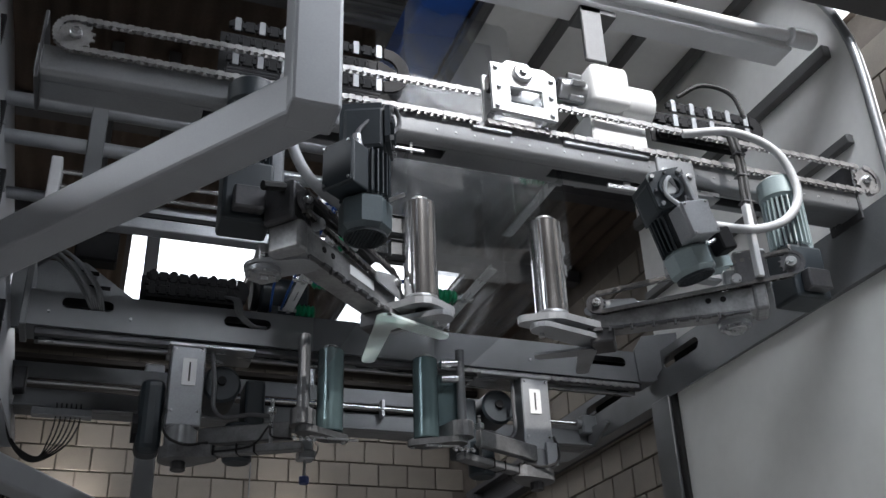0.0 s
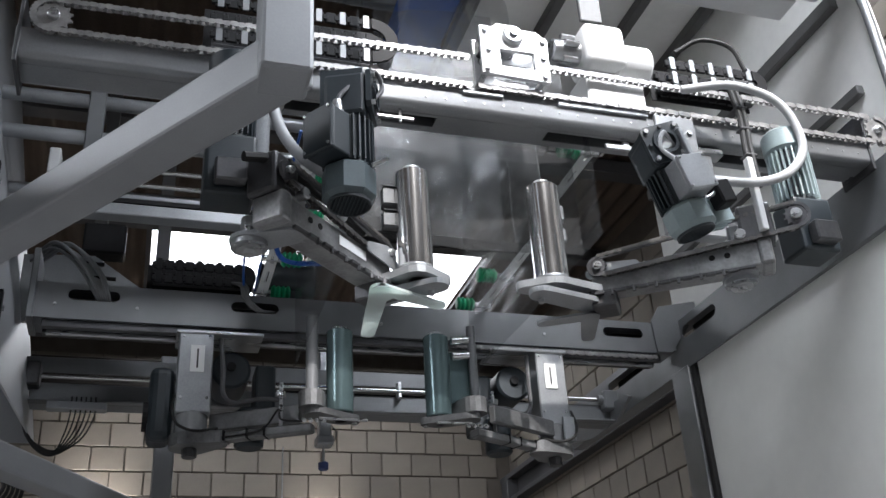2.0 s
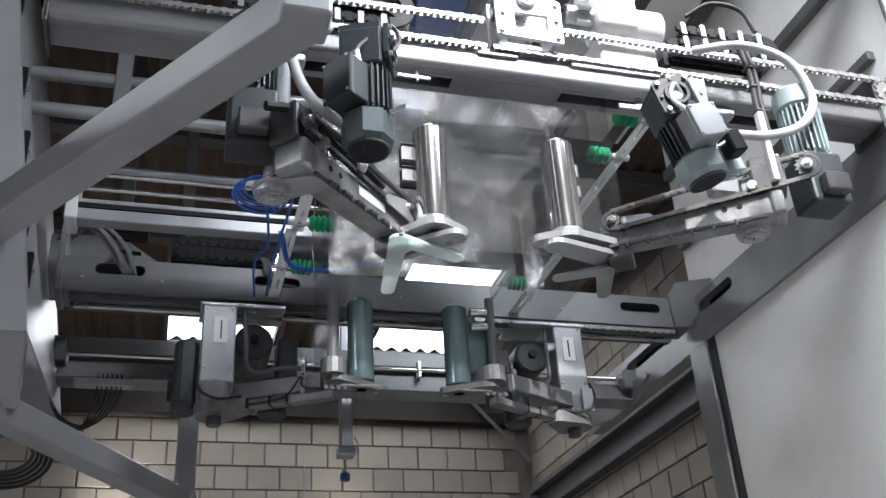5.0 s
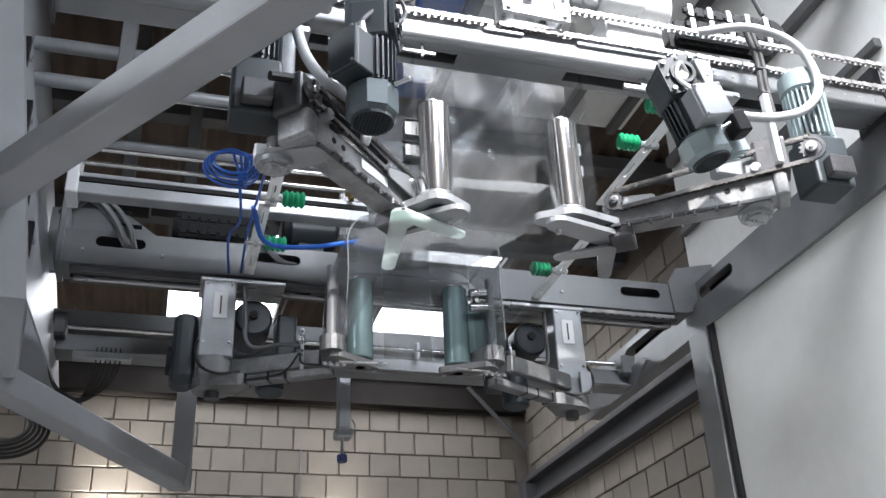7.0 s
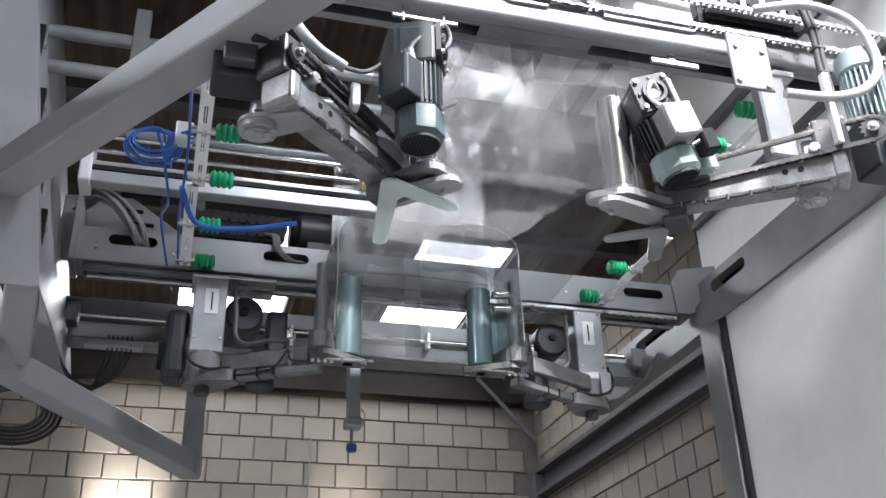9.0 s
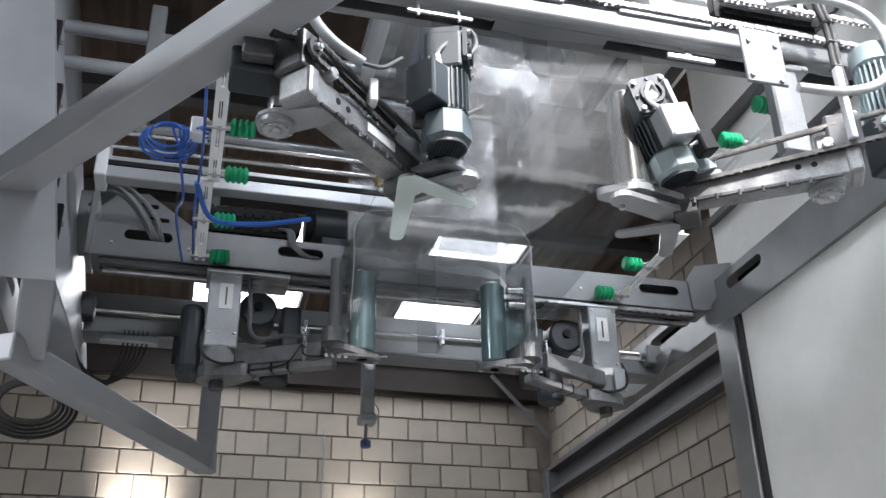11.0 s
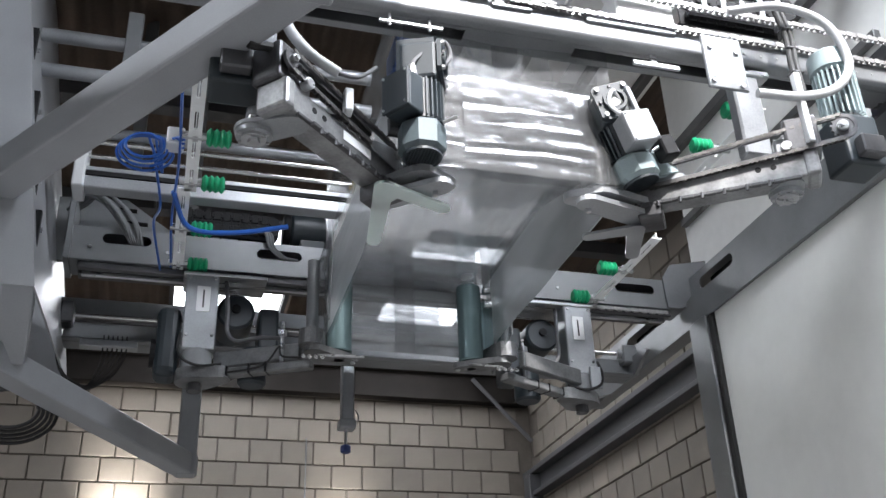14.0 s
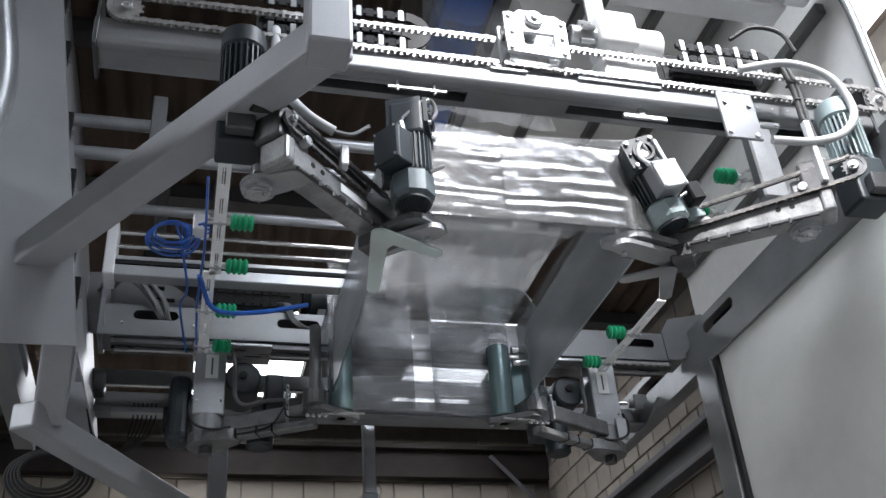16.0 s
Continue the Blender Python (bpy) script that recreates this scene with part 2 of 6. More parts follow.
def part(name, bm, material, parent, label="", smooth=False, kind=""):
    """Links a bmesh, written in place coordinates, as one mesh under its parent."""
    base = BASES[parent.name]
    bmesh.ops.translate(bm, verts=bm.verts, vec=-base)
    me = bpy.data.meshes.new(name)
    bm.to_mesh(me)
    bm.free()
    me.materials.append(material)
    if smooth:
        for p in me.polygons:
            p.use_smooth = True
        me.set_sharp_from_angle(angle=radians(38))
    ob = new(name, me)
    ob.parent = parent
    BASES[ob.name] = base
    if label:
        ob["label"] = label
    if kind:
        ob["kind"] = kind
    return ob


def solo(name, bm, material, label, category, kind="", smooth=False, base=(0, 0, 0), group=""):
    """A thing that is one mesh."""
    bmesh.ops.translate(bm, verts=bm.verts, vec=-Vector(base))
    me = bpy.data.meshes.new(name)
    bm.to_mesh(me)
    bm.free()
    me.materials.append(material)
    if smooth:
        for p in me.polygons:
            p.use_smooth = True
        me.set_sharp_from_angle(angle=radians(38))
    ob = new(name, me)
    ob.location = base
    BASES[ob.name] = Vector(base)
    return tagged(ob, label, category, group, kind)


def merge(bm, tmp, m=None):
    if m is not None:
        tmp.transform(m)
        if m.to_3x3().determinant() < 0:
            bmesh.ops.reverse_faces(tmp, faces=tmp.faces)
    idx = {v: bm.verts.new(v.co) for v in tmp.verts}
    for f in tmp.faces:
        bm.faces.new([idx[v] for v in f.verts])
    tmp.free()
    return bm


def B():
    return bmesh.new()


def box(bm, lo, hi, bev=0.004, m=None, seg=1):
    t = bmesh.new()
    bmesh.ops.create_cube(t, size=1)
    lo, hi = Vector(lo), Vector(hi)
    for v in t.verts:
        v.co = Vector([(lo[k] + hi[k]) / 2 + v.co[k] * (hi[k] - lo[k]) for k in range(3)])
    if bev:
        bmesh.ops.bevel(t, geom=list(t.edges), offset=min(bev, min(abs(hi[k] - lo[k]) for k in range(3)) * 0.4), segments=seg, affect="EDGES", profile=0.5)
    return merge(bm, t, m)


def frame_z(p0, p1):
    """Matrix whose z axis runs from p0 to p1."""
    d = Vector(p1) - Vector(p0)
    return Matrix.Translation(p0) @ d.to_track_quat("Z", "Y").to_matrix().to_4x4(), d.length


def cyl(bm, p0, p1, r, r2=None, seg=20, bev=0.0):
    r2 = r if r2 is None else r2
    m, h = frame_z(p0, p1)
    t = bmesh.new()
    rings = [(0, r), (h, r2)]
    if bev:
        rings = [(0, r - bev), (bev, r), (h - bev, r2), (h, r2 - bev)]
    loops = [[t.verts.new((rr * math.cos(2 * math.pi * k / seg), rr * math.sin(2 * math.pi * k / seg), z)) for k in range(seg)] for z, rr in rings]
    for a, b in zip(loops, loops[1:]):
        for k in range(seg):
            t.faces.new((a[k], a[(k + 1) % seg], b[(k + 1) % seg], b[k]))
    t.faces.new(loops[0][::-1])
    t.faces.new(loops[-1])
    return merge(bm, t, m)


def ring(bm, p0, p1, r, rin, seg=24):
    """A pipe piece with a real hole."""
    m, h = frame_z(p0, p1)
    t = bmesh.new()
    prof = [(0, rin), (0, r), (h, r), (h, rin)]
    loops = [[t.verts.new((rr * math.cos(2 * math.pi * k / seg), rr * math.sin(2 * math.pi * k / seg), z)) for k in range(seg)] for z, rr in prof]
    loops.append(loops[0])
    for a, b in zip(loops, loops[1:]):
        for k in range(seg):
            t.faces.new((a[k], a[(k + 1) % seg], b[(k + 1) % seg], b[k]))
    return merge(bm, t, m)


def plate(bm, outline, z0, z1, m=None, holes=()):
    """An extruded outline (x, y) from z0 to z1, with open holes given as outlines."""
    t = bmesh.new()
    loops = [outline, *holes]
    edges = []
    for lp in loops:
        vs = [t.verts.new((x, y, z0)) for x, y in lp]
        edges += [t.edges.new((vs[k], vs[(k + 1) % len(vs)])) for k in range(len(vs))]
    bmesh.ops.triangle_fill(t, use_beauty=True, use_dissolve=False, edges=edges)
    ext = bmesh.ops.extrude_face_region(t, geom=list(t.faces))
    bmesh.ops.translate(t, verts=[g for g in ext["geom"] if isinstance(g, bmesh.types.BMVert)], vec=(0, 0, z1 - z0))
    bmesh.ops.recalc_face_normals(t, faces=t.faces)
    return merge(bm, t, m)


def stadium(cx, cy, lx, ly, n=6):
    """A slot outline: straight along x, round at both ends."""
    r = ly / 2
    a = lx / 2 - r
    pts = [(cx + a + r * math.cos(-math.pi / 2 + math.pi * k / n), cy + r * math.sin(-math.pi / 2 + math.pi * k / n)) for k in range(n + 1)]
    pts += [(cx - a - r * math.cos(-math.pi / 2 + math.pi * k / n), cy - r * math.sin(-math.pi / 2 + math.pi * k / n)) for k in range(n + 1)]
    return pts


def hull2(circles, n=14):
    """The outline round some circles (x, y, r)."""
    pts = [(x + r * math.cos(2 * math.pi * k / n), y + r * math.sin(2 * math.pi * k / n)) for x, y, r in circles for k in range(n)]
    pts = sorted(set(pts))

    def half(ps):
        h = []
        for p in ps:
            while len(h) > 1 and (h[-1][0] - h[-2][0]) * (p[1] - h[-2][1]) - (h[-1][1] - h[-2][1]) * (p[0] - h[-2][0]) <= 1e-9:
                h.pop()
            h.append(p)
        return h
    a, b = half(pts), half(pts[::-1])
    return a[:-1] + b[:-1]


def smooth_path(pts, n=8):
    """Catmull-Rom through the points."""
    pts = [Vector(p) for p in pts]
    ext = [2 * pts[0] - pts[1], *pts, 2 * pts[-1] - pts[-2]]
    out = []
    for k in range(1, len(ext) - 2):
        a, b, c, d = ext[k - 1:k + 3]
        for j in range(n):
            u = j / n
            out.append(0.5 * (2 * b + (c - a) * u + (2 * a - 5 * b + 4 * c - d) * u * u + (3 * b - a - 3 * c + d) * u ** 3))
    return out + [pts[-1]]


def hose(bm, pts, r, seg=8, n=8, ribs=0.0):
    """A round hose along a smooth path; ribs: how far its rings stand out."""
    path = smooth_path(pts, n) if n else [Vector(p) for p in pts]
    if ribs:
        dense = []
        for a, b in zip(path, path[1:]):
            k = max(1, int((b - a).length / 0.006))
            dense += [a.lerp(b, j / k) for j in range(k)]
        path = dense + [path[-1]]
    loops = []
    up = Vector((0.13, 0.31, 0.94)).normalized()
    for k, p in enumerate(path):
        d = (path[min(k + 1, len(path) - 1)] - path[max(k - 1, 0)]).normalized()
        s = d.cross(up).normalized()
        u = s.cross(d).normalized()
        up = u
        rr = r + (ribs if ribs and k % 2 else 0)
        loops.append([bm.verts.new(p + s * rr * math.cos(2 * math.pi * j / seg) + u * rr * math.sin(2 * math.pi * j / seg)) for j in range(seg)])
    for a, b in zip(loops, loops[1:]):
        for k in range(seg):
            bm.faces.new((a[k], a[(k + 1) % seg], b[(k + 1) % seg], b[k]))
    bm.faces.new(loops[0][::-1])
    bm.faces.new(loops[-1])
    return bm


def square_tube(bm, pts, w, bev=0.012):
    """A bent square tube: mitred pieces along the points."""
    pts = [Vector(p) for p in pts]
    loops = []
    n = len(pts)
    c = w / 2
    sec = [(-c + bev, -c), (c - bev, -c), (c, -c + bev), (c, c - bev), (c - bev, c), (-c + bev, c), (-c, c - bev), (-c, -c + bev)]
    side = None
    for k in range(n):
        d0 = (pts[k] - pts[k - 1]).normalized() if k else (pts[1] - pts[0]).normalized()
        d1 = (pts[k + 1] - pts[k]).normalized() if k < n - 1 else d0
        mid = (d0 + d1).normalized()
        if side is None:
            side = d0.cross(Vector((0.6, 0.8, 0.02))).normalized()
        side = (side - d0 * side.dot(d0)).normalized()
        up = d0.cross(side).normalized()
        ring_pts = []
        for x, y in sec:
            p = pts[k] + side * x + up * y
            s = (pts[k] - p).dot(mid) / max(0.25, d0.dot(mid))
            ring_pts.append(bm.verts.new(p + d0 * s))
        loops.append(ring_pts)
        side = (side - d1 * side.dot(d1)).normalized()
    m = len(sec)
    for a, b in zip(loops, loops[1:]):
        for k in range(m):
            bm.faces.new((a[k], a[(k + 1) % m], b[(k + 1) % m], b[k]))
    bm.faces.new(loops[0][::-1])
    bm.faces.new(loops[-1])
    bmesh.ops.recalc_face_normals(bm, faces=bm.faces)
    return bm


def upright_tube(bm, p0, p1, w, bev=0.012):
    """A straight square tube whose sides stand upright."""
    p0, p1 = Vector(p0), Vector(p1)
    d = p1 - p0
    if abs(d.z) > 0.95 * d.length:
        m = Matrix.Translation(p0)
        return box(bm, (-w / 2, -w / 2, 0), (w / 2, w / 2, d.length), bev, m, 2)
    side = d.cross(Vector((0, 0, 1))).normalized()
    up = side.cross(d).normalized()
    m = Matrix.Translation(p0) @ Matrix((d.normalized(), side, up)).transposed().to_4x4()
    return box(bm, (-w * 0.3, -w / 2, -w / 2), (d.length + w * 0.3, w / 2, w / 2), bev, m, 2)


def lathe(bm, p0, p1, profile, seg=20):
    """A turned piece from p0 towards p1: profile of (way along, radius)."""
    m, h = frame_z(p0, p1)
    t = bmesh.new()
    loops = [[t.verts.new((r * math.cos(2 * math.pi * k / seg), r * math.sin(2 * math.pi * k / seg), z)) for k in range(seg)] for z, r in profile]
    for a, c in zip(loops, loops[1:]):
        for k in range(seg):
            t.faces.new((a[k], a[(k + 1) % seg], c[(k + 1) % seg], c[k]))
    t.faces.new(loops[0][::-1])
    t.faces.new(loops[-1])
    return merge(bm, t, m)


def finned(r_in, r_out, n):
    """Outline of a finned motor housing."""
    pts = []
    for k in range(n):
        for f, r in ((0.0, r_in), (0.30, r_in), (0.36, r_out), (0.62, r_out), (0.68, r_in)):
            a = 2 * math.pi * (k + f) / n
            pts.append((r * math.cos(a), r * math.sin(a)))
    return pts


def chain_links(bm, p0, p1, pitch=0.026, wide=0.013, tall=0.022, side=Vector((0, 1, 0))):
    """Roller chain: alternating inner and outer plates with rollers between."""
    p0, p1 = Vector(p0), Vector(p1)
    d = (p1 - p0).normalized()
    s = side.normalized()
    u = s.cross(d).normalized()
    n = int((p1 - p0).length / pitch)
    rot = Matrix((d, s, u)).transposed().to_4x4()
    for k in range(n):
        c = p0 + d * pitch * (k + 0.5)
        w = wide * (0.5 if k % 2 else 0.72)
        m = Matrix.Translation(c) @ rot
        for sg in (-1, 1):
            t = bmesh.new()
            pts = [(-0.85, -0.30), (-0.45, -0.5), (0.45, -0.5), (0.85, -0.30), (0.85, 0.30), (0.45, 0.5), (-0.45, 0.5), (-0.85, 0.30)]
            f = [t.verts.new((x * pitch * 0.62, sg * w, y * tall)) for x, y in pts]
            g = [t.verts.new((x * pitch * 0.62, sg * (w + 0.0022), y * tall)) for x, y in pts]
            t.faces.new(g if sg < 0 else g[::-1])
            for j in range(8):
                t.faces.new((f[j], f[(j + 1) % 8], g[(j + 1) % 8], g[j]))
            merge(bm, t, m)
        t = bmesh.new()
        r = tall * 0.42
        a = [t.verts.new((-pitch / 2 + r * math.cos(j * math.pi / 3), -w, r * math.sin(j * math.pi / 3))) for j in range(6)]
        b = [t.verts.new((-pitch / 2 + r * math.cos(j * math.pi / 3), w, r * math.sin(j * math.pi / 3))) for j in range(6)]
        for j in range(6):
            t.faces.new((a[j], a[(j + 1) % 6], b[(j + 1) % 6], b[j]))
        merge(bm, t, m)
    return bm


def sprocket_outline(r, teeth):
    pts = []
    for k in range(teeth):
        for f, rr in ((0.0, 0.84), (0.25, 0.88), (0.42, 1.04), (0.58, 1.04), (0.75, 0.88)):
            a = 2 * math.pi * (k + f) / teeth
            pts.append((r * rr * math.cos(a), r * rr * math.sin(a)))
    return pts


FACING = Matrix.Rotation(radians(90), 4, "X")   # outline in x, z; thickness towards -y


def face_plate(bm, outline, y_front, y_back, holes=()):
    """A plate that stands upright along x: outline in (x, z)."""
    t = bmesh.new()
    plate(t, outline, -y_back, -y_front, None, holes)
    return merge(bm, t, FACING)


def sprocket(parent, c, r, teeth=14):
    b = B()
    hub = [(0.012 * math.cos(2 * math.pi * k / 12), 0.012 * math.sin(2 * math.pi * k / 12)) for k in range(12)]
    t = face_plate(B(), sprocket_outline(r, teeth), -0.004, 0.004, [hub])
    merge(b, t, Matrix.Translation(c))
    ob = part("sprocket", b, CHAIN, parent, "toothed steel chain wheel", True)
    b = cyl(B(), (c[0], c[1] - 0.022, c[2]), (c[0], c[1] + 0.05, c[2]), 0.02, seg=14, bev=0.003)
    cyl(b, (c[0], c[1] - 0.034, c[2]), (c[0], c[1] - 0.02, c[2]), 0.011, seg=6)
    part("hub", b, STEEL, ob, "bright steel hub with bolt", True)
    return ob

# ---- motion tables: seconds, metres ----
LIFT = [(0, 0), (4.0, 0.0), (4.25, 0.045), (4.5, 0.113), (4.75, 0.165), (5.2, 0.2), (6.0, 0.207), (7.0, 0.207), (10.0, 0.205), (13.5, 0.208), (14.0, 0.227), (14.5, 0.271),
        (15.0, 0.285), (15.5, 0.301), (16.0, 0.328)]
REAR_Y = [(0, 0), (7.4, 0.002), (7.7, 0.02), (8.0, 0.053), (8.5, 0.095), (9.0, 0.106), (10, 0.104), (12.5, 0.1), (13.0, 0.083), (14.5, 0.089), (15.0, 0.093), (15.5, 0.112), (16, 0.167)]
FRONT_Y = [(0, 0), (7.4, -0.003), (7.7, -0.02), (8.0, -0.056), (8.5, -0.108), (9.0, -0.119), (10, -0.117), (12.5, -0.115), (13.0, -0.097), (15.5, -0.097), (16, -0.097)]
ARM_FL = [(0, 0), (7.5, 0), (7.7, -0.02), (8.0, -0.052), (8.5, -0.082), (9.0, -0.103), (10, -0.103), (12.5, -0.08), (15.0, -0.086), (15.5, -0.113), (16, -0.155)]
ARM_FR = [(0, 0), (7.5, -0.004), (7.7, 0.02), (8.0, 0.053), (8.5, 0.076), (9.0, 0.103), (10, 0.1), (12.5, 0.066), (13.0, 0.078), (15.0, 0.078), (15.5, 0.119), (16, 0.225)]
ARM_RL = [(0, 0), (7.5, 0), (7.7, -0.02), (8.0, -0.053), (8.5, -0.075), (9.0, -0.088), (10, -0.085), (12.5, -0.1), (15.0, -0.1), (15.5, -0.135), (16, -0.185)]
ARM_RR = [(0, 0), (7.5, 0), (7.7, 0.02), (8.0, 0.06), (8.5, 0.08), (9.0, 0.1), (10, 0.1), (12.5, 0.088), (15.0, 0.09), (15.5, 0.13), (16, 0.205)]
CUPS = [(0, 0), (0.5, -0.04), (1.0, -0.088), (1.5, -0.128), (2.0, -0.171), (2.5, -0.21), (3.0, -0.222), (6.2, -0.222), (6.6, -0.26), (7.0, -0.347), (7.5, -0.475), (8.0, -0.606), (8.4, -0.685),
        (8.8, -0.706), (16, -0.71)]
TIMES = sorted({t for tab in (LIFT, REAR_Y, FRONT_Y, ARM_FL, ARM_FR, ARM_RL, ARM_RR, CUPS) for t, _ in tab} | {9.5, 11.0, 11.5, 12.0})


def val(tab, t):
    return float(np.interp(t, [a for a, _ in tab], [b for _, b in tab]))


SLIDE = [(0, 0), (7.5, 0), (8.0, 0.34), (8.5, 0.62), (9.0, 0.83), (10, 0.95), (12.5, 1.0), (16, 0.97)]
MOVERS = []
SLIDERS = []


def moves(ob, fx=None, fy=None, fz=None):
    """Remember how a thing travels from its base."""
    MOVERS.append((ob, fx, fy, fz))
    return ob


def motions():
    for ob, dx, dy in SLIDERS:
        walk(ob, [(t, pose(dx * val(SLIDE, t), dy * val(SLIDE, t), 0)) for t in TIMES])
    for ob, fx, fy, fz in MOVERS:
        base = BASES[ob.name]
        walk(ob, [(t, pose(base.x + (val(fx, t) if fx else 0), base.y + (val(fy, t) if fy else 0), base.z + (val(fz, t) if fz else 0))) for t in TIMES])


# ---- the hall ----
RW_X, BW_Y = 4.7, 12.0           # inner faces of the side wall and the back wall
tagged(solo("floor", box(B(), (-12, -9, -0.2), (6, 13, 0.0), 0), CONCRETE, "grey concrete hall floor", "floor", "structure"))
tagged(solo("wall_back", box(B(), (-12, BW_Y + 0.03, 0), (RW_X + 0.3, BW_Y + 0.3, 7), 0), MORTAR, "back wall of pale sand-lime blocks with dark joints", "wall", "structure"))
tagged(solo("wall_side", box(B(), (RW_X + 0.03, -9, 0), (RW_X + 0.3, BW_Y + 0.03, 7), 0), MORTAR, "side wall of pale sand-lime blocks with dark joints", "wall", "structure"))
solo("wall_left", box(B(), (-12.3, -9, 0), (-12, BW_Y, 7), 0), WALL_PLAIN, "plain plastered hall wall", "wall", "structure")
solo("wall_front", box(B(), (-12, -9.3, 0), (RW_X, -9, 7), 0), WALL_PLAIN, "plain plastered hall wall", "wall", "structure")


def corrugated(x0, x1, y0, y1, z, wave=0.177, amp=0.026):
    """Corrugated sheet whose waves run along y, with thickness."""
    b = B()
    n = int((x1 - x0) / wave * 8)
    top, bot = [], []
    for k in range(n + 1):
        x = x0 + (x1 - x0) * k / n
        h = amp * math.sin(2 * math.pi * x / wave)
        bot.append((b.verts.new((x, y0, z + h)), b.verts.new((x, y1, z + h))))
        top.append((b.verts.new((x, y0, z + h + 0.008)), b.verts.new((x, y1, z + h + 0.008))))
    for k in range(n):
        b.faces.new((bot[k][0], bot[k][1], bot[k + 1][1], bot[k + 1][0]))
        b.faces.new((top[k][0], top[k + 1][0], top[k + 1][1], top[k][1]))
        b.faces.new((bot[k][0], bot[k + 1][0], top[k + 1][0], top[k][0]))
        b.faces.new((bot[k + 1][1], bot[k][1], top[k][1], top[k + 1][1]))
    return b


RZ = 6.0
SKY = (1.06, 4.2, 0.70, 2.7)      # unseen roof opening, added to shape the sun patch on the machine
roof = B()
LIGHTS = ((0.30, 1.46), (2.58, 3.56))     # the two roof lights over the rear, along x
LY0, LY1 = 9.08, 11.42
for x0, x1, y0, y1 in ((-12, 4.9, LY1, 12.4), (-12, 4.9, SKY[3], LY0), (-12, SKY[0], SKY[2], SKY[3]), (SKY[1], 4.9, SKY[2], SKY[3]), (-12, 4.9, -9.3, SKY[2]),
                       (-12, LIGHTS[0][0], LY0, LY1), (LIGHTS[0][1], LIGHTS[1][0], LY0, LY1), (LIGHTS[1][1], 4.9, LY0, LY1)):
    merge(roof, corrugated(x0, x1, y0, y1, RZ))
solo("ceiling", roof, ROOF, "dark brown corrugated roof sheets", "ceiling", "structure", True)
for x0, x1 in LIGHTS:
    solo("skylight_strip", corrugated(x0, x1, LY0, LY1, RZ + 0.002), DAYLIGHT, "bright translucent corrugated roof light", "skylight", "structure", True)
    b = box(B(), (x0 - 0.05, LY0 - 0.06, RZ - 0.075), (x1 + 0.05, LY0 + 0.01, RZ - 0.03), 0.004)
    box(b, (x0 - 0.05, LY1 - 0.01, RZ - 0.075), (x1 + 0.05, LY1 + 0.06, RZ - 0.03), 0.004)
    for x in (x0 - 0.05, x1):
        box(b, (x, LY0, RZ - 0.07), (x + 0.05, LY1, RZ - 0.028), 0.004)
    solo("skylight_frame", b, STEEL_BEAM, "dark steel trim round the roof light", "trim", "structure")
# Added glow strip under the unbroken roof, for glare beyond the side sheet
solo("skylight_strip", corrugated(3.9, 4.65, 3.3, 6.1, RZ - 0.07), DAYLIGHT, "bright translucent corrugated roof light", "skylight", "structure", True)
for y in (5.6, 7.3, 8.9, 11.62):
    b = box(B(), (-12, y - 0.07, RZ - 0.16), (RW_X, y + 0.07, RZ - 0.03), 0.004)
    solo("purlin", b, STEEL_BEAM, "dark steel roof purlin", "roof beam", "structure")
b = box(B(), (-12, BW_Y - 0.14, 5.27), (RW_X, BW_Y + 0.02, 5.62), 0.006)
box(b, (-12, BW_Y - 0.24, 5.60), (RW_X, BW_Y + 0.02, 5.66), 0.004)
solo("eaves_beam", b, EAVES, "dark steel beam along the top of the back wall", "beam", "structure")
# steel channel on the side wall, with its dark shadow gap and bolts
b = box(B(), (RW_X - 0.13, 7.55, 4.36), (RW_X + 0.02, BW_Y - 0.02, 4.42), 0.005)
box(b, (RW_X - 0.02, 7.55, 4.12), (RW_X + 0.02, BW_Y - 0.02, 4.37), 0.004)
box(b, (RW_X - 0.13, 7.55, 4.09), (RW_X + 0.02, BW_Y - 0.02, 4.14), 0.005)
solo("wall_channel", b, STEEL_BEAM, "grey steel channel bolted along the block wall", "beam", "structure")
b = box(B(), (RW_X - 0.16, BW_Y - 0.32, 3.95), (RW_X + 0.02, BW_Y - 0.12, 4.35), 0.01)
solo("wall_bracket", b, STEEL_BEAM, "dark steel bracket in the wall corner", "bracket")
b = cyl(B(), (1.93, BW_Y - 0.02, 0), (1.93, BW_Y - 0.02, 4.75), 0.008, seg=10)
solo("conduit", b, GREY, "thin grey conduit pipe up the block wall", "conduit", "", True)
b = square_tube(B(), [(3.9, BW_Y - 0.3, 5.5), (4.62, BW_Y - 0.3, 4.75)], 0.05, 0.006)
solo("corner_brace", b, STEEL_BEAM, "dark steel diagonal brace in the wall corner", "brace", "structure")

# ---- machine frame, which lifts ----
frame_base = (-0.45, 5.0, 1.0)
mf = thing("lifting_frame", frame_base, "grey painted steel lifting frame of a film hooding machine", "machine frame")
moves(mf, fz=LIFT)


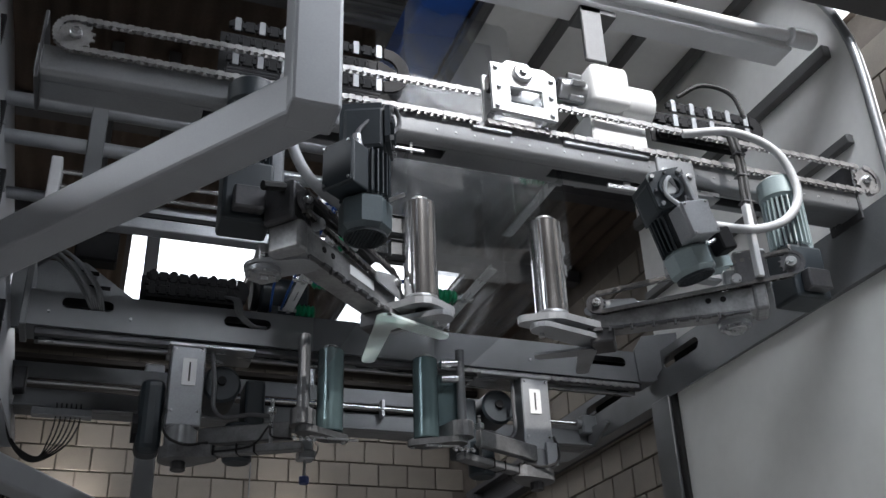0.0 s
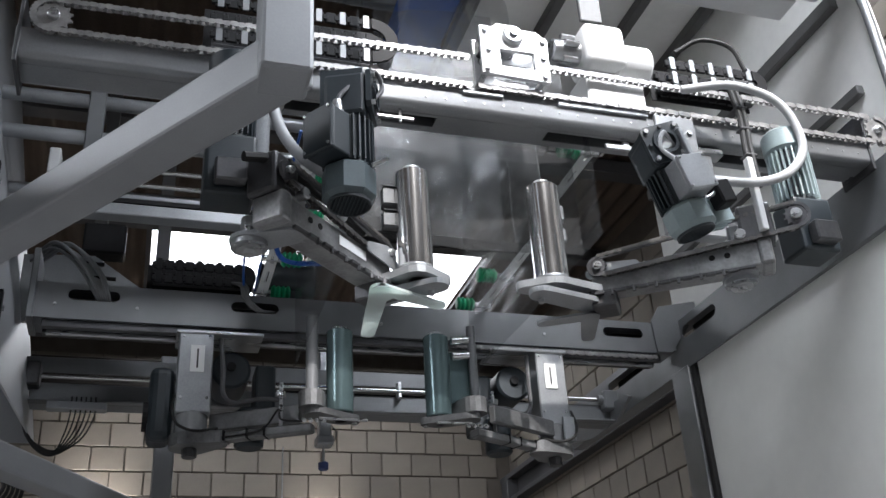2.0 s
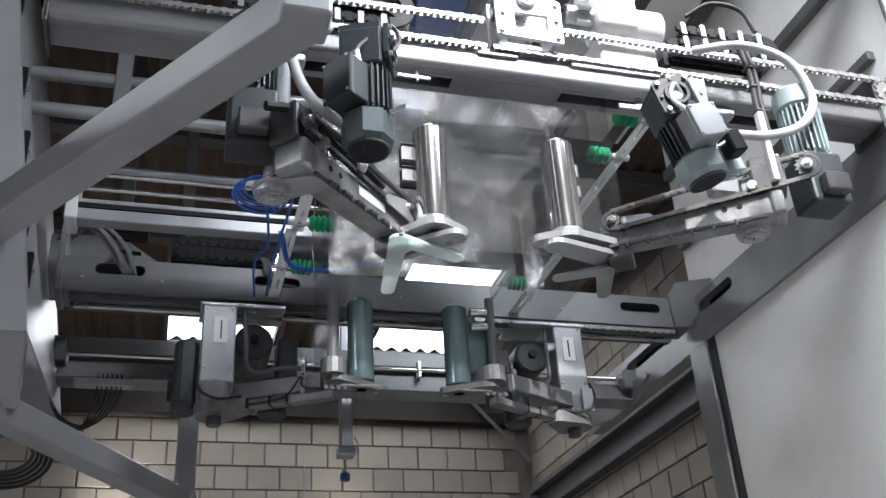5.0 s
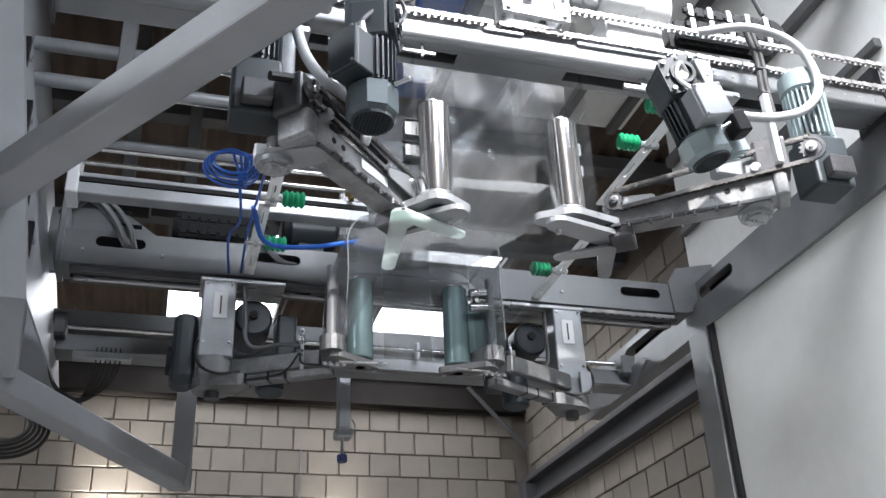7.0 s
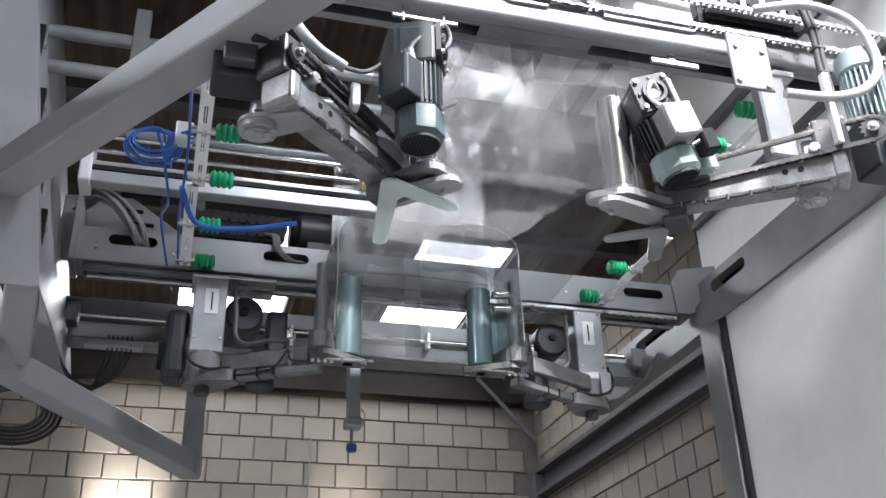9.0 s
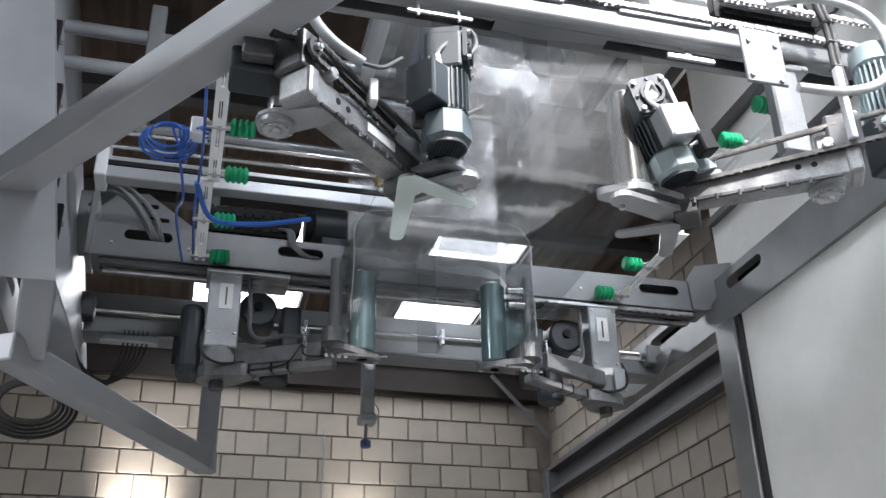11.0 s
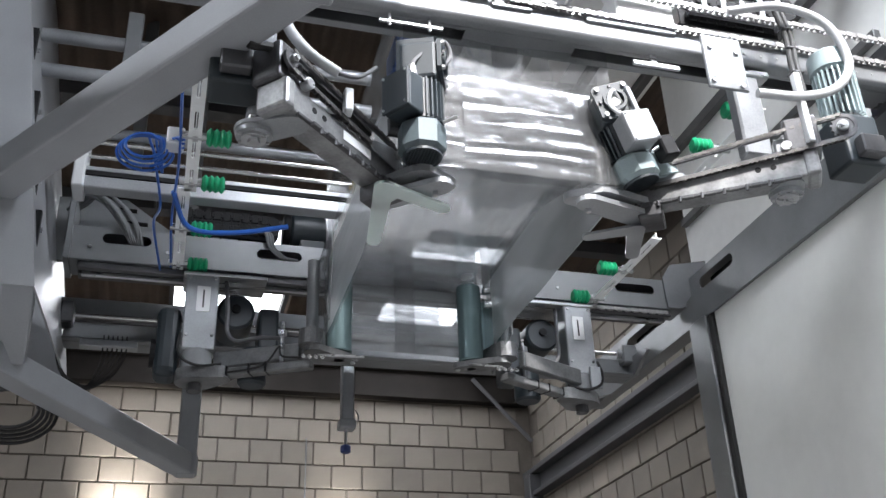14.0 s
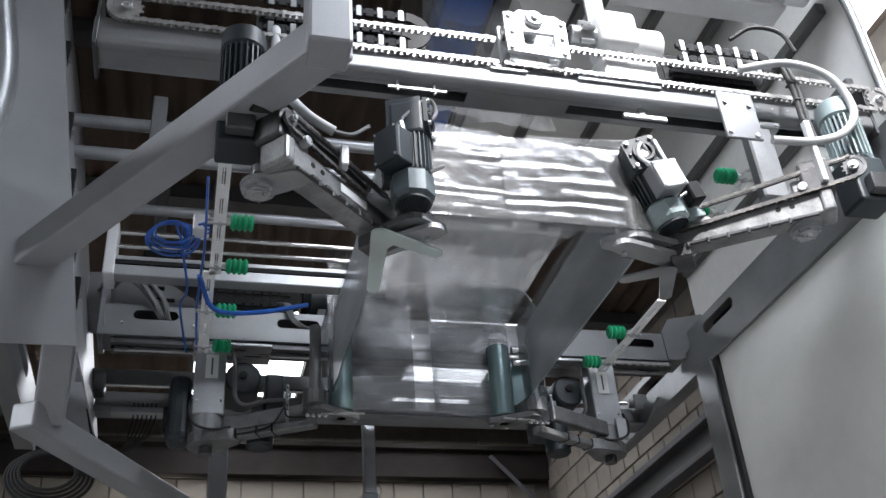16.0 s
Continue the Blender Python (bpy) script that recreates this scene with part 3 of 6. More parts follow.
def side_beam(x_in, sgn):
    """A deep side beam with slots in its inner face; sgn: the way to its outside."""
    b = B()
    m = Matrix(((0, 0, sgn, x_in), (1, 0, 0, 0), (0, 1, 0, 0), (0, 0, 0, 1)))
    outline = [(3.2, 3.36), (7.05, 3.33), (7.05, 3.62), (3.2, 3.64)]
    holes = [stadium(5.19, 3.545, 0.36, 0.07), stadium(5.97, 3.545, 0.74, 0.075)]
    plate(b, outline, 0.0, 0.008, m, holes)
    box(b, (x_in + sgn * 0.008, 3.2, 3.355) if sgn > 0 else (x_in - 0.12, 3.2, 3.355), (x_in + 0.12, 7.05, 3.365) if sgn > 0 else (x_in - 0.008, 7.05, 3.365), 0)
    box(b, (x_in + sgn * 0.008, 3.2, 3.61) if sgn > 0 else (x_in - 0.12, 3.2, 3.61), (x_in + 0.12, 7.05, 3.63) if sgn > 0 else (x_in - 0.008, 7.05, 3.63), 0)
    return b


part("side_beam", side_beam(3.23, 1), GREY, mf, "grey side beam with long slots")
part("side_beam", side_beam(-0.62, -1), GREY, mf, "grey side beam with long slots")
# Black sheets behind the slots paint the shade inside the beam
for y0, y1 in ((5.01, 5.37), (5.6, 6.34)):
    part("slot_backing", box(B(), (3.31, y0, 3.48), (3.33, y1, 3.6), 0), BLACK, mf, "black sheet in place of the slot's inner shade")
# rear cross member with guide rod
b = box(B(), (-0.22, 6.22, 3.285), (3.2, 6.225, 3.40), 0.002)
part("cross_member", b, GREY, mf, "grey folded cross member")
part("cross_flange", box(B(), (-0.22, 6.226, 3.285), (3.2, 6.34, 3.291), 0.002), GREY, mf)
part("cross_lip", box(B(), (-0.22, 6.17, 3.285), (3.2, 6.219, 3.297), 0.003), GREY, mf)
part("upper_cross_plate", box(B(), (-0.35, 6.27, 3.475), (2.9, 6.275, 3.565), 0.002), GREY, mf, "smooth grey cross plate")
part("plate_lip", box(B(), (-0.35, 6.276, 3.555), (2.9, 6.36, 3.565), 0.002), GREY, mf)
part("dark_bar", box(B(), (1.05, 6.44, 3.42), (2.7, 6.50, 3.49), 0.006), BLACK, mf, "black bar behind the guide rod")
for x in (0.55, 1.78):
    part("rod_clip", box(B(), (x, 6.165, 3.37), (x + 0.022, 6.215, 3.475), 0.004), STEEL, mf)
part("guide_rod", cyl(B(), (-0.19, 6.19, 3.425), (3.08, 6.19, 3.425), 0.013, seg=14), CHROME, mf, "bright round guide rod", True)
b = box(B(), (3.10, 6.15, 3.36), (3.2, 6.23, 3.48), 0.008)
cyl(b, (3.07, 6.19, 3.425), (3.11, 6.19, 3.425), 0.03, seg=14)
part("rod_bracket", b, GREY, mf)
b = box(B(), (-0.24, 6.13, 3.36), (-0.17, 6.25, 3.49), 0.008)
part("rod_bracket", b, DARK_STEEL, mf)
t = B()
plate(t, [(5.95, 3.37), (6.16, 3.275), (6.5, 3.275), (6.95, 3.36), (6.95, 3.40), (6.0, 3.40)], 0, 0.02, Matrix(((0, 0, 1, 3.16), (1, 0, 0, 0), (0, 1, 0, 0), (0, 0, 0, 1))))
box(t, (2.55, 6.24, 3.30), (3.18, 6.30, 3.39), 0.004)
part("rear_brace", t, GREY, mf, "grey folded brace plate")
# columns on the far side of the frame
fold = [(-0.62, 4.5), (-0.26, 4.5), (-0.26, 6.6), (-0.5, 6.6), (-0.5, 6.59), (-0.269, 6.59), (-0.269, 4.509), (-0.62, 4.509)]
b = plate(B(), fold, 2.82, 5.9)
for v in b.verts:
    if v.co.z < 3:
        v.co.z += 0.17 * (v.co.y - 4.5)
    v.co.x -= 0.158 * (v.co.z - 3.56)
part("column", b, TUBE, mf, "tall grey folded-sheet column")
for z in (3.05, 3.28, 3.62, 3.95, 4.4, 4.75):
    cx = -0.26 - 0.158 * (z - 3.53)
    # Black box paints the shade of a slot; the sheet is uncut
    part("column_slot", box(B(), (cx - 0.04, 4.60, z), (cx + 0.006, 4.632, z + 0.15), 0.001), BLACK, mf)
    part("column_bolt", cyl(B(), (cx - 0.03, 4.72, z + 0.12), (cx + 0.002, 4.72, z + 0.12), 0.012, seg=6), STEEL, mf)
b = B()
hose(b, [(-0.7, 4.2, 5.5), (-0.68, 4.25, 4.6), (-0.6, 4.35, 4.0), (-0.66, 4.3, 3.4), (-0.72, 4.3, 2.4)], 0.07, 12)
part("cover_strip", b, GREY_LIGHT, mf, "curved pale grey cover strip", True)
# bent square tube that carries the cables
for p0, p1, w in (((0.665, 3.075, 3.18), (0.665, 3.075, 5.2), 0.145), ((0.672, 3.08, 3.252), (-0.42, 4.60, 3.252), 0.14), ((-0.27, 4.93, 3.09), (-0.30, 5.17, 2.815), 0.14),
                  ((-0.375, 5.095, 2.755), (0.5, 6.72, 2.755), 0.125), ((0.5, 6.70, 2.69), (0.5, 6.70, 3.75), 0.115)):
    part("bent_tube_leg", upright_tube(B(), p0, p1, w), TUBE, mf, "light grey square tube")
# cover sheet below the side beam
part("cover_post", box(B(), (3.225, 5.36, 0.9), (3.30, 5.55, 3.36), 0.006), GREY, mf, "grey upright post")
part("edge_seal", box(B(), (3.235, 5.315, 0.9), (3.262, 5.355, 3.38), 0.004), RUBBER, mf, "black rubber edge seal")
part("cover_sheet", box(B(), (3.262, 1.6, 0.9), (3.275, 5.32, 3.40), 0.002), WHITE_PANEL, mf, "large off-white cover sheet")
# sheet above the side beam with its round front edge
outl = [(5.62, 3.66), (5.62, 5.3), (4.3, 5.3)] + [(4.3 - 0.72 * math.sin(a), 4.3 + 1.0 * math.cos(a)) for a in [k * math.pi / 2 / 12 for k in range(1, 13)]] + [(3.58, 3.66)]
b = plate(B(), outl, 0, 0.012, Matrix(((0, 0, 1, 3.36), (1, 0, 0, 0), (0, 1, 0, 0), (0, 0, 0, 1))))
part("upper_side_sheet", b, PALE_SHEET, mf, "pale side sheet with a rounded edge")
b = B()
arc = [(3.33, 4.3 - 0.72 * math.sin(a), 4.3 + 1.0 * math.cos(a)) for a in [k * math.pi / 2 / 14 for k in range(15)]] + [(3.33, 3.58, 3.64)]
hose(b, arc, 0.022, 10, 0)
part("edge_rail", b, GREY, mf, "grey rounded edge rail", True)
part("top_sheet", box(B(), (1.92, 3.75, 5.3), (3.4, 6.25, 5.312), 0.002), PALE_SHEET, mf, "pale flat sheet over the machine")
for x in (1.95, 2.42, 2.9, 3.3):
    part("sheet_rib", box(B(), (x - 0.03, 3.75, 5.24), (x + 0.03, 6.25, 5.3), 0.004), CHANNEL, mf, "grey stiffening rib")
part("sheet_rib", box(B(), (3.31, 3.75, 4.55), (3.36, 5.6, 4.62), 0.004), CHANNEL, mf, "grey stiffening rib")
part("sheet_rib", box(B(), (3.32, 3.75, 4.05), (3.36, 5.6, 4.10), 0.004), CHANNEL, mf, "grey stiffening rib")
# upper rail over the front
b = box(B(), (1.5, 3.72, 4.51), (3.10, 3.86, 4.61), 0.008)
part("upper_rail", b, ALU, mf, "bright steel upper rail")
b = cyl(B(), (1.5, 3.70, 4.57), (3.14, 3.70, 4.57), 0.028, seg=16)
part("rail_tube", b, ALU, mf, "bright round rail tube", True)
part("rail_end", cyl(B(), (3.06, 3.69, 4.56), (3.2, 3.69, 4.56), 0.045, seg=18, bev=0.008), ALU, mf, "", True)
part("upper_beam", box(B(), (2.86, 3.4, 4.66), (4.1, 3.56, 4.82), 0.01), CHANNEL, mf)
b = box(B(), (1.98, 3.74, 4.21), (2.08, 3.76, 4.52), 0.004)
box(b, (1.98, 3.74, 4.48), (2.16, 3.86, 4.509), 0.003)
part("hanger_bracket", b, CHANNEL, mf, "perforated steel hanger bracket")
# pipes and uprights on the far side
for y, z, r in ((5.05, 4.42, 0.035), (5.05, 4.21, 0.035), (5.3, 4.05, 0.03)):
    part("cross_pipe", cyl(B(), (-0.39, y, z), (1.25, y, z), r, seg=16), GREY_LIGHT, mf, "", True)
part("upright_bar", box(B(), (0.0, 5.0, 3.98), (0.075, 5.06, 4.6), 0.005), GREY, mf)
part("upright_bar", box(B(), (0.36, 6.5, 4.2), (0.44, 6.58, 6.0), 0.005), CHANNEL, mf)
part("upright_bar", box(B(), (-0.02, 6.5, 4.2), (0.06, 6.58, 6.0), 0.005), CHANNEL, mf)
b = plate(B(), [(-0.3, 3.6), (-0.3, 3.98), (0.05, 4.0), (0.45, 3.72), (0.45, 3.6)], 0, 0.03, Matrix(((1, 0, 0, 0), (0, 0, -1, 5.9), (0, 1, 0, 0), (0, 0, 0, 1))))
part("corner_gusset", b, GREY, mf)
b = box(B(), (-0.02, 5.86, 4.02), (0.2, 5.98, 4.2), 0.01)
part("terminal_box", b, BLACK, mf, "black slotted terminal box")

# bracket with a row of black cables under the rear cross member
cb = thing("cable_bundle", (0.02, 6.25, 3.2), "row of black cables hanging from a grey clamp rail", "cable")
moves(cb, fz=LIFT)
part("clamp_rail", box(B(), (-0.12, 6.14, 3.235), (0.18, 6.21, 3.275), 0.004), GREY_LIGHT, cb)
for k in range(6):
    x = 0.0 + 0.024 * k
    b = hose(B(), [(x, 6.17, 3.31), (x, 6.165, 3.20), (x - 0.02 - 0.008 * k, 6.16, 3.09 - 0.004 * k), (-0.06 - 0.004 * k, 6.15, 3.01 - 0.005 * k), (-0.18 - 0.003 * k, 6.15, 3.08), (-0.235 - 0.003 * k, 6.16, 3.26)], 0.0045, 6)
    part("cable", b, RUBBER, cb, "", True)
cc = thing("coiled_cables", (-0.25, 5.5, 2.6), "coil of dark grey cables beside the bent tube", "cable")
moves(cc, fz=LIFT)
for k in range(5):
    r = 0.13 + 0.018 * k
    b = hose(B(), [(-0.33 + r * math.cos(a), 5.62 + 0.02 * k, 2.70 + r * math.sin(a) * 0.7) for a in [2 * math.pi * j / 10 + 0.5 * k for j in range(12)]], 0.009, 6)
    part("cable", b, RUBBER, cc, "", True)

# ---- front beam ----
fb = thing("front_beam", (1.6, 3.75, 3.5), "grey front cross beam with a chain drive", "machine beam")
moves(fb, fy=FRONT_Y, fz=LIFT)
SLOTS = ((0.42, 1.318), (1.76, 2.92))      # the two carriage slots in the bottom, along x
YB0, YB1, ZB0, ZB1 = 3.668, 3.822, 3.612, 3.722
sec = [(YB0, ZB1)] + [(YB0 + 0.022 - 0.022 * math.cos(a), ZB0 + 0.022 - 0.022 * math.sin(a)) for a in [math.pi / 10 * k for k in range(6)]] + [(YB0 + 0.05, ZB0)]
sec += [(YB0 + 0.05, ZB0 + 0.005), (YB0 + 0.024, ZB0 + 0.005), (YB0 + 0.005, ZB0 + 0.024), (YB0 + 0.005, ZB1)]
ALONG = Matrix(((0, 0, 1, 0), (1, 0, 0, 0), (0, 1, 0, 0), (0, 0, 0, 1)))
part("front_sheet", plate(B(), sec, -0.13, 3.2, ALONG), BEAM_SHEET, fb, "folded steel front sheet", True)
holes = [[(x0, 3.735), (x1, 3.735), (x1, 3.795), (x0, 3.795)] for x0, x1 in SLOTS]
part("bottom_sheet", plate(B(), [(-0.13, YB0 + 0.052), (3.2, YB0 + 0.052), (3.2, YB1), (-0.13, YB1)], ZB0, ZB0 + 0.005, None, holes), BEAM_SHEET, fb, "flat steel bottom sheet with two long slots")
part("rear_sheet", box(B(), (-0.13, YB1, ZB0 - 0.002), (3.2, YB1 + 0.006, ZB1), 0.002), BEAM_SHEET, fb)
part("top_sheet", box(B(), (-0.13, YB0 + 0.006, ZB1 - 0.006), (3.2, YB1, ZB1), 0.001), BEAM_SHEET, fb)
# Inside of each slot coloured black and dark grey to paint its shade
for x0, x1 in SLOTS:
    part("slot_well", box(B(), (x0 - 0.01, 3.725, ZB0 + 0.055), (x1 + 0.01, 3.805, ZB0 + 0.06), 0), BLACK, fb, "black lid in place of the slot's inner shade")
    for y in (3.727, 3.797):
        part("slot_wall", box(B(), (x0 - 0.01, y, ZB0 + 0.006), (x1 + 0.01, y + 0.006, ZB0 + 0.055), 0), BEAM_DARK, fb)
    part("linear_rail", box(B(), (x0, 3.752, ZB0 + 0.026), (x1, 3.772, ZB0 + 0.054), 0.003), STEEL, fb, "bright linear guide rail")
part("switch_strip", box(B(), (1.98, 3.70, 3.548), (2.18, 3.715, 3.57), 0.003), STEEL, fb, "bright switch strip")
part("strip_hanger", box(B(), (2.06, 3.71, 3.56), (2.09, 3.722, 3.615), 0.003), STEEL, fb)
part("switch_strip", box(B(), (0.98, 3.70, 3.566), (1.22, 3.712, 3.578), 0.002), STEEL, fb, "bright switch strip")
for x in (1.02, 1.17):
    part("strip_screw", cyl(B(), (x, 3.706, 3.555), (x, 3.706, 3.615), 0.006, seg=8), STEEL, fb)
for x in (-0.02, 3.253):
    sprocket(fb, (x, 3.655, 3.772), 0.060, 13)
b = B()
chain_links(b, (-0.02, 3.655, 3.836), (1.46, 3.655, 3.852))
chain_links(b, (1.72, 3.655, 3.852), (3.253, 3.655, 3.836))
chain_links(b, (-0.02, 3.655, 3.712), (1.46, 3.655, 3.72))
chain_links(b, (1.46, 3.655, 3.72), (3.253, 3.655, 3.712))
for cx, s in ((-0.02, -1), (3.253, 1)):
    for k in range(14):
        a0, a1 = -math.pi / 2 + math.pi * k / 14, -math.pi / 2 + math.pi * (k + 1) / 14
        chain_links(b, (cx + s * 0.064 * math.cos(a0), 3.655, 3.773 + 0.064 * math.sin(a0)), (cx + s * 0.064 * math.cos(a1), 3.655, 3.773 + 0.064 * math.sin(a1)), 0.0143)
part("roller_chain", b, CHAIN, fb, "long steel roller chain", False, "stuff")
b = B()
for k in range(26):
    x = 1.26 + 0.075 * k
    cyl(b, (x, YB0 + 0.002, 3.655), (x, YB0 - 0.003, 3.655), 0.004, seg=8)
part("bolt_row", b, STEEL, fb, "row of small bolts", False, "stuff")
b = box(B(), (1.40, 3.655, 3.685), (1.56, 3.70, 3.70), 0.003)
box(b, (1.78, 3.655, 3.685), (2.16, 3.70, 3.735), 0.003)
part("clamp_plate", b, GREY_LIGHT, fb, "pale steel clamp plate")
for x in (-0.125, 3.19):
    b = box(B(), (x, 3.66, 3.58), (x + 0.012, 3.86, 3.86), 0.002)
    part("end_plate", b, DARK_STEEL, fb)

# drive block on the beam
db = thing("chain_drive_block", (1.6, 3.66, 3.7), "bright aluminium chain drive block on the beam", "drive unit")
moves(db, fy=FRONT_Y, fz=LIFT)
rect = [(1.47, 3.76), (1.74, 3.75), (1.745, 3.95), (1.70, 3.985), (1.62, 3.985), (1.60, 4.0), (1.54, 4.0), (1.52, 3.98), (1.47, 3.98)]
win = [(1.545, 3.80), (1.685, 3.80), (1.685, 3.88), (1.545, 3.88)]
part("front_plate", face_plate(B(), rect, 3.612, 3.63, [win]), ALU, db, "milled plate with a square window")
part("back_plate", face_plate(B(), rect, 3.70, 3.715, [win]), ALU, db)
part("idler_wheel", cyl(B(), (1.60, 3.59, 3.945), (1.60, 3.71, 3.945), 0.042, seg=20, bev=0.006), STEEL, db, "", True)
part("idler_bolt", cyl(B(), (1.60, 3.578, 3.945), (1.60, 3.592, 3.945), 0.018, seg=6), STEEL, db)
for x, z in ((1.49, 3.78), (1.72, 3.775), (1.49, 3.96), (1.725, 3.94), (1.50, 3.87), (1.72, 3.86)):
    part("bolt", cyl(B(), (x, 3.60, z), (x, 3.72, z), 0.012, seg=8), STEEL, db)
part("spacer", box(B(), (1.48, 3.63, 3.89), (1.53, 3.70, 3.97), 0.004), DARK_STEEL, db)
# drive motor beside it
dm = thing("drive_motor", (2.05, 3.7, 3.8), "pale grey geared drive motor beside the chain block", "motor")
moves(dm, fy=FRONT_Y, fz=LIFT)
b = box(B(), (1.92, 3.62, 3.90), (2.10, 3.80, 4.10), 0.03, seg=3)
part("gear_case", b, WHITE_PAINT, dm, "", True)
part("motor_body", cyl(B(), (2.06, 3.71, 3.965), (2.22, 3.71, 3.965), 0.085, seg=24, bev=0.012), WHITE_PAINT, dm, "", True)
part("shaft_flange", cyl(B(), (1.80, 3.71, 3.99), (1.93, 3.71, 3.99), 0.05, seg=20, bev=0.006), STEEL, dm, "", True)
for k in range(6):
    a = math.pi / 3 * k
    part("bolt", cyl(B(), (1.84, 3.71 + 0.062 * math.cos(a), 3.99 + 0.062 * math.sin(a)), (1.90, 3.71 + 0.062 * math.cos(a), 3.99 + 0.062 * math.sin(a)), 0.013, seg=8), STEEL, dm)
part("motor_foot", box(B(), (1.93, 3.68, 3.72), (2.18, 3.84, 3.90), 0.008), WHITE_PAINT, dm)


def energy_chain(base, x0, x1, y, z, n, label, movers, bend=True, bars=GREY_LIGHT, gap=0.075):
    """Cable carrier lying along x: two side bands of links with front inserts, folded back at one end."""
    e = thing("energy_chain", base, label, "cable carrier")
    moves(e, **movers)
    step = (x1 - x0) / n
    for row in range(2):
        zz = z + row * gap
        for k in range(n):
            xa = x0 + k * step
            for dy in (0.045, -0.045):
                b = box(B(), (xa + 0.002, y + dy - 0.006, zz - 0.026), (xa + step - 0.002, y + dy + 0.006, zz + 0.026), 0.004)
                box(b, (xa - 0.010, y + dy - 0.008, zz - 0.014), (xa + 0.014, y + dy + 0.008, zz + 0.014), 0.003)
                lk = part("chain_link", b, BLACK, e)
            if k % 2:
                continue
            # Thin inserts over the links; the pale ones paint sunlit slots
            b = box(B(), (xa + step * 0.25, y - 0.056, zz - 0.031), (xa + step * 0.75, y - 0.05, zz + 0.031), 0.001)
            part("slot_insert", b, bars, lk)
    # Black sheet added behind the links to keep bright roof lights out
    part("dark_backing", box(B(), (x0 - 0.03, y + 0.058, z - 0.04), (x1 + 0.03, y + 0.064, z + gap + 0.045), 0.001), BLACK, e, "black sheet added behind the links")
    if bend:
        for dy in (-0.045, 0.045):
            outer = [(x1 + (gap / 2 + 0.026) * math.cos(a), z + gap / 2 + (gap / 2 + 0.026) * math.sin(a)) for a in [-math.pi / 2 + math.pi * k / 10 for k in range(11)]]
            inner = [(x1 + (gap / 2 - 0.023) * math.cos(a), z + gap / 2 + (gap / 2 - 0.023) * math.sin(a)) for a in [math.pi / 2 - math.pi * k / 10 for k in range(11)]]
            part("bend_band", face_plate(B(), outer + inner, y + dy - 0.006, y + dy + 0.006), BLACK, e)
    for k in range(4):
        b = cyl(B(), (x0, y - 0.03 + 0.02 * k, z), (x1, y - 0.03 + 0.02 * k, z), 0.007, seg=6)
        part("cable", b, CABLE, e)
    return e


energy_chain((0.85, 3.85, 3.86), 0.50, 1.10, 3.86, 3.92, 13, "black plastic cable carrier on the front beam", dict(fy=FRONT_Y, fz=LIFT), True, GREY, 0.16)
energy_chain((2.5, 3.85, 3.86), 2.33, 2.74, 3.76, 3.945, 9, "black plastic cable carrier beside the arm motor", dict(fy=FRONT_Y, fz=LIFT))
energy_chain((0.55, 5.62, 3.61), 0.36, 0.80, 5.50, 3.70, 9, "black plastic cable carrier on the rear beam", dict(fy=REAR_Y, fz=LIFT), True, BLACK)

# ---- rear beam ----
rb = thing("rear_beam", (1.5, 5.5, 3.4), "grey rear cross beam with cable slots", "machine beam")
moves(rb, fy=REAR_Y, fz=LIFT)
slots = [stadium(0.10, 3.555, 0.235, 0.055), stadium(0.858, 3.545, 0.235, 0.055), stadium(2.88, 3.542, 0.245, 0.055)]
b = face_plate(B(), [(-0.16, 3.432), (3.14, 3.432), (3.14, 3.612), (-0.16, 3.612)], 5.40, 5.406, slots)
box(b, (-0.16, 5.406, 3.604), (3.14, 5.60, 3.612), 0.001)
box(b, (-0.16, 5.406, 3.432), (3.14, 5.60, 3.44), 0.001)
part("beam_shell", b, GREY, rb, "grey folded beam with oblong slots")
# Black sheet painting the shade seen through the slots
part("slot_shadow", box(B(), (-0.1, 5.55, 3.45), (3.1, 5.56, 3.60), 0), BLACK, rb, "black sheet in place of the beam's inner shade")
b = box(B(), (-0.12, 5.42, 3.395), (3.10, 5.46, 3.43), 0.003)
box(b, (-0.12, 5.50, 3.395), (3.10, 5.56, 3.43), 0.003)
part("rail_groove", b, DARK_STEEL, rb, "dark oiled rail groove")
part("linear_rail", box(B(), (-0.1, 5.47, 3.375), (3.08, 5.49, 3.40), 0.003), STEEL, rb, "bright linear guide rail")
b = face_plate(B(), [(3.07, 3.434), (3.16, 3.434), (3.37, 3.70), (3.36, 3.76), (3.12, 3.71), (3.06, 3.62)], 5.385, 5.397)
box(b, (3.12, 5.40, 3.45), (3.2, 5.6, 3.62), 0.004)
part("gusset", b, GREY, rb, "grey gusset plate")
b = B()
chain_links(b, (1.9, 5.41, 3.408), (3.08, 5.41, 3.408))
part("roller_chain", b, CHAIN, rb, "steel roller chain under the beam", False, "stuff")
b = box(B(), (-0.19, 5.38, 3.42), (-0.16, 5.62, 3.78), 0.004)
part("end_plate", b, GREY, rb)
for k, (x, z) in enumerate(((-0.07, 3.50), (0.30, 3.50), (1.5, 3.5), (2.4, 3.5))):
    part("bolt", cyl(B(), (x, 5.388, z), (x, 5.402, z), 0.008, seg=6), STEEL, rb)
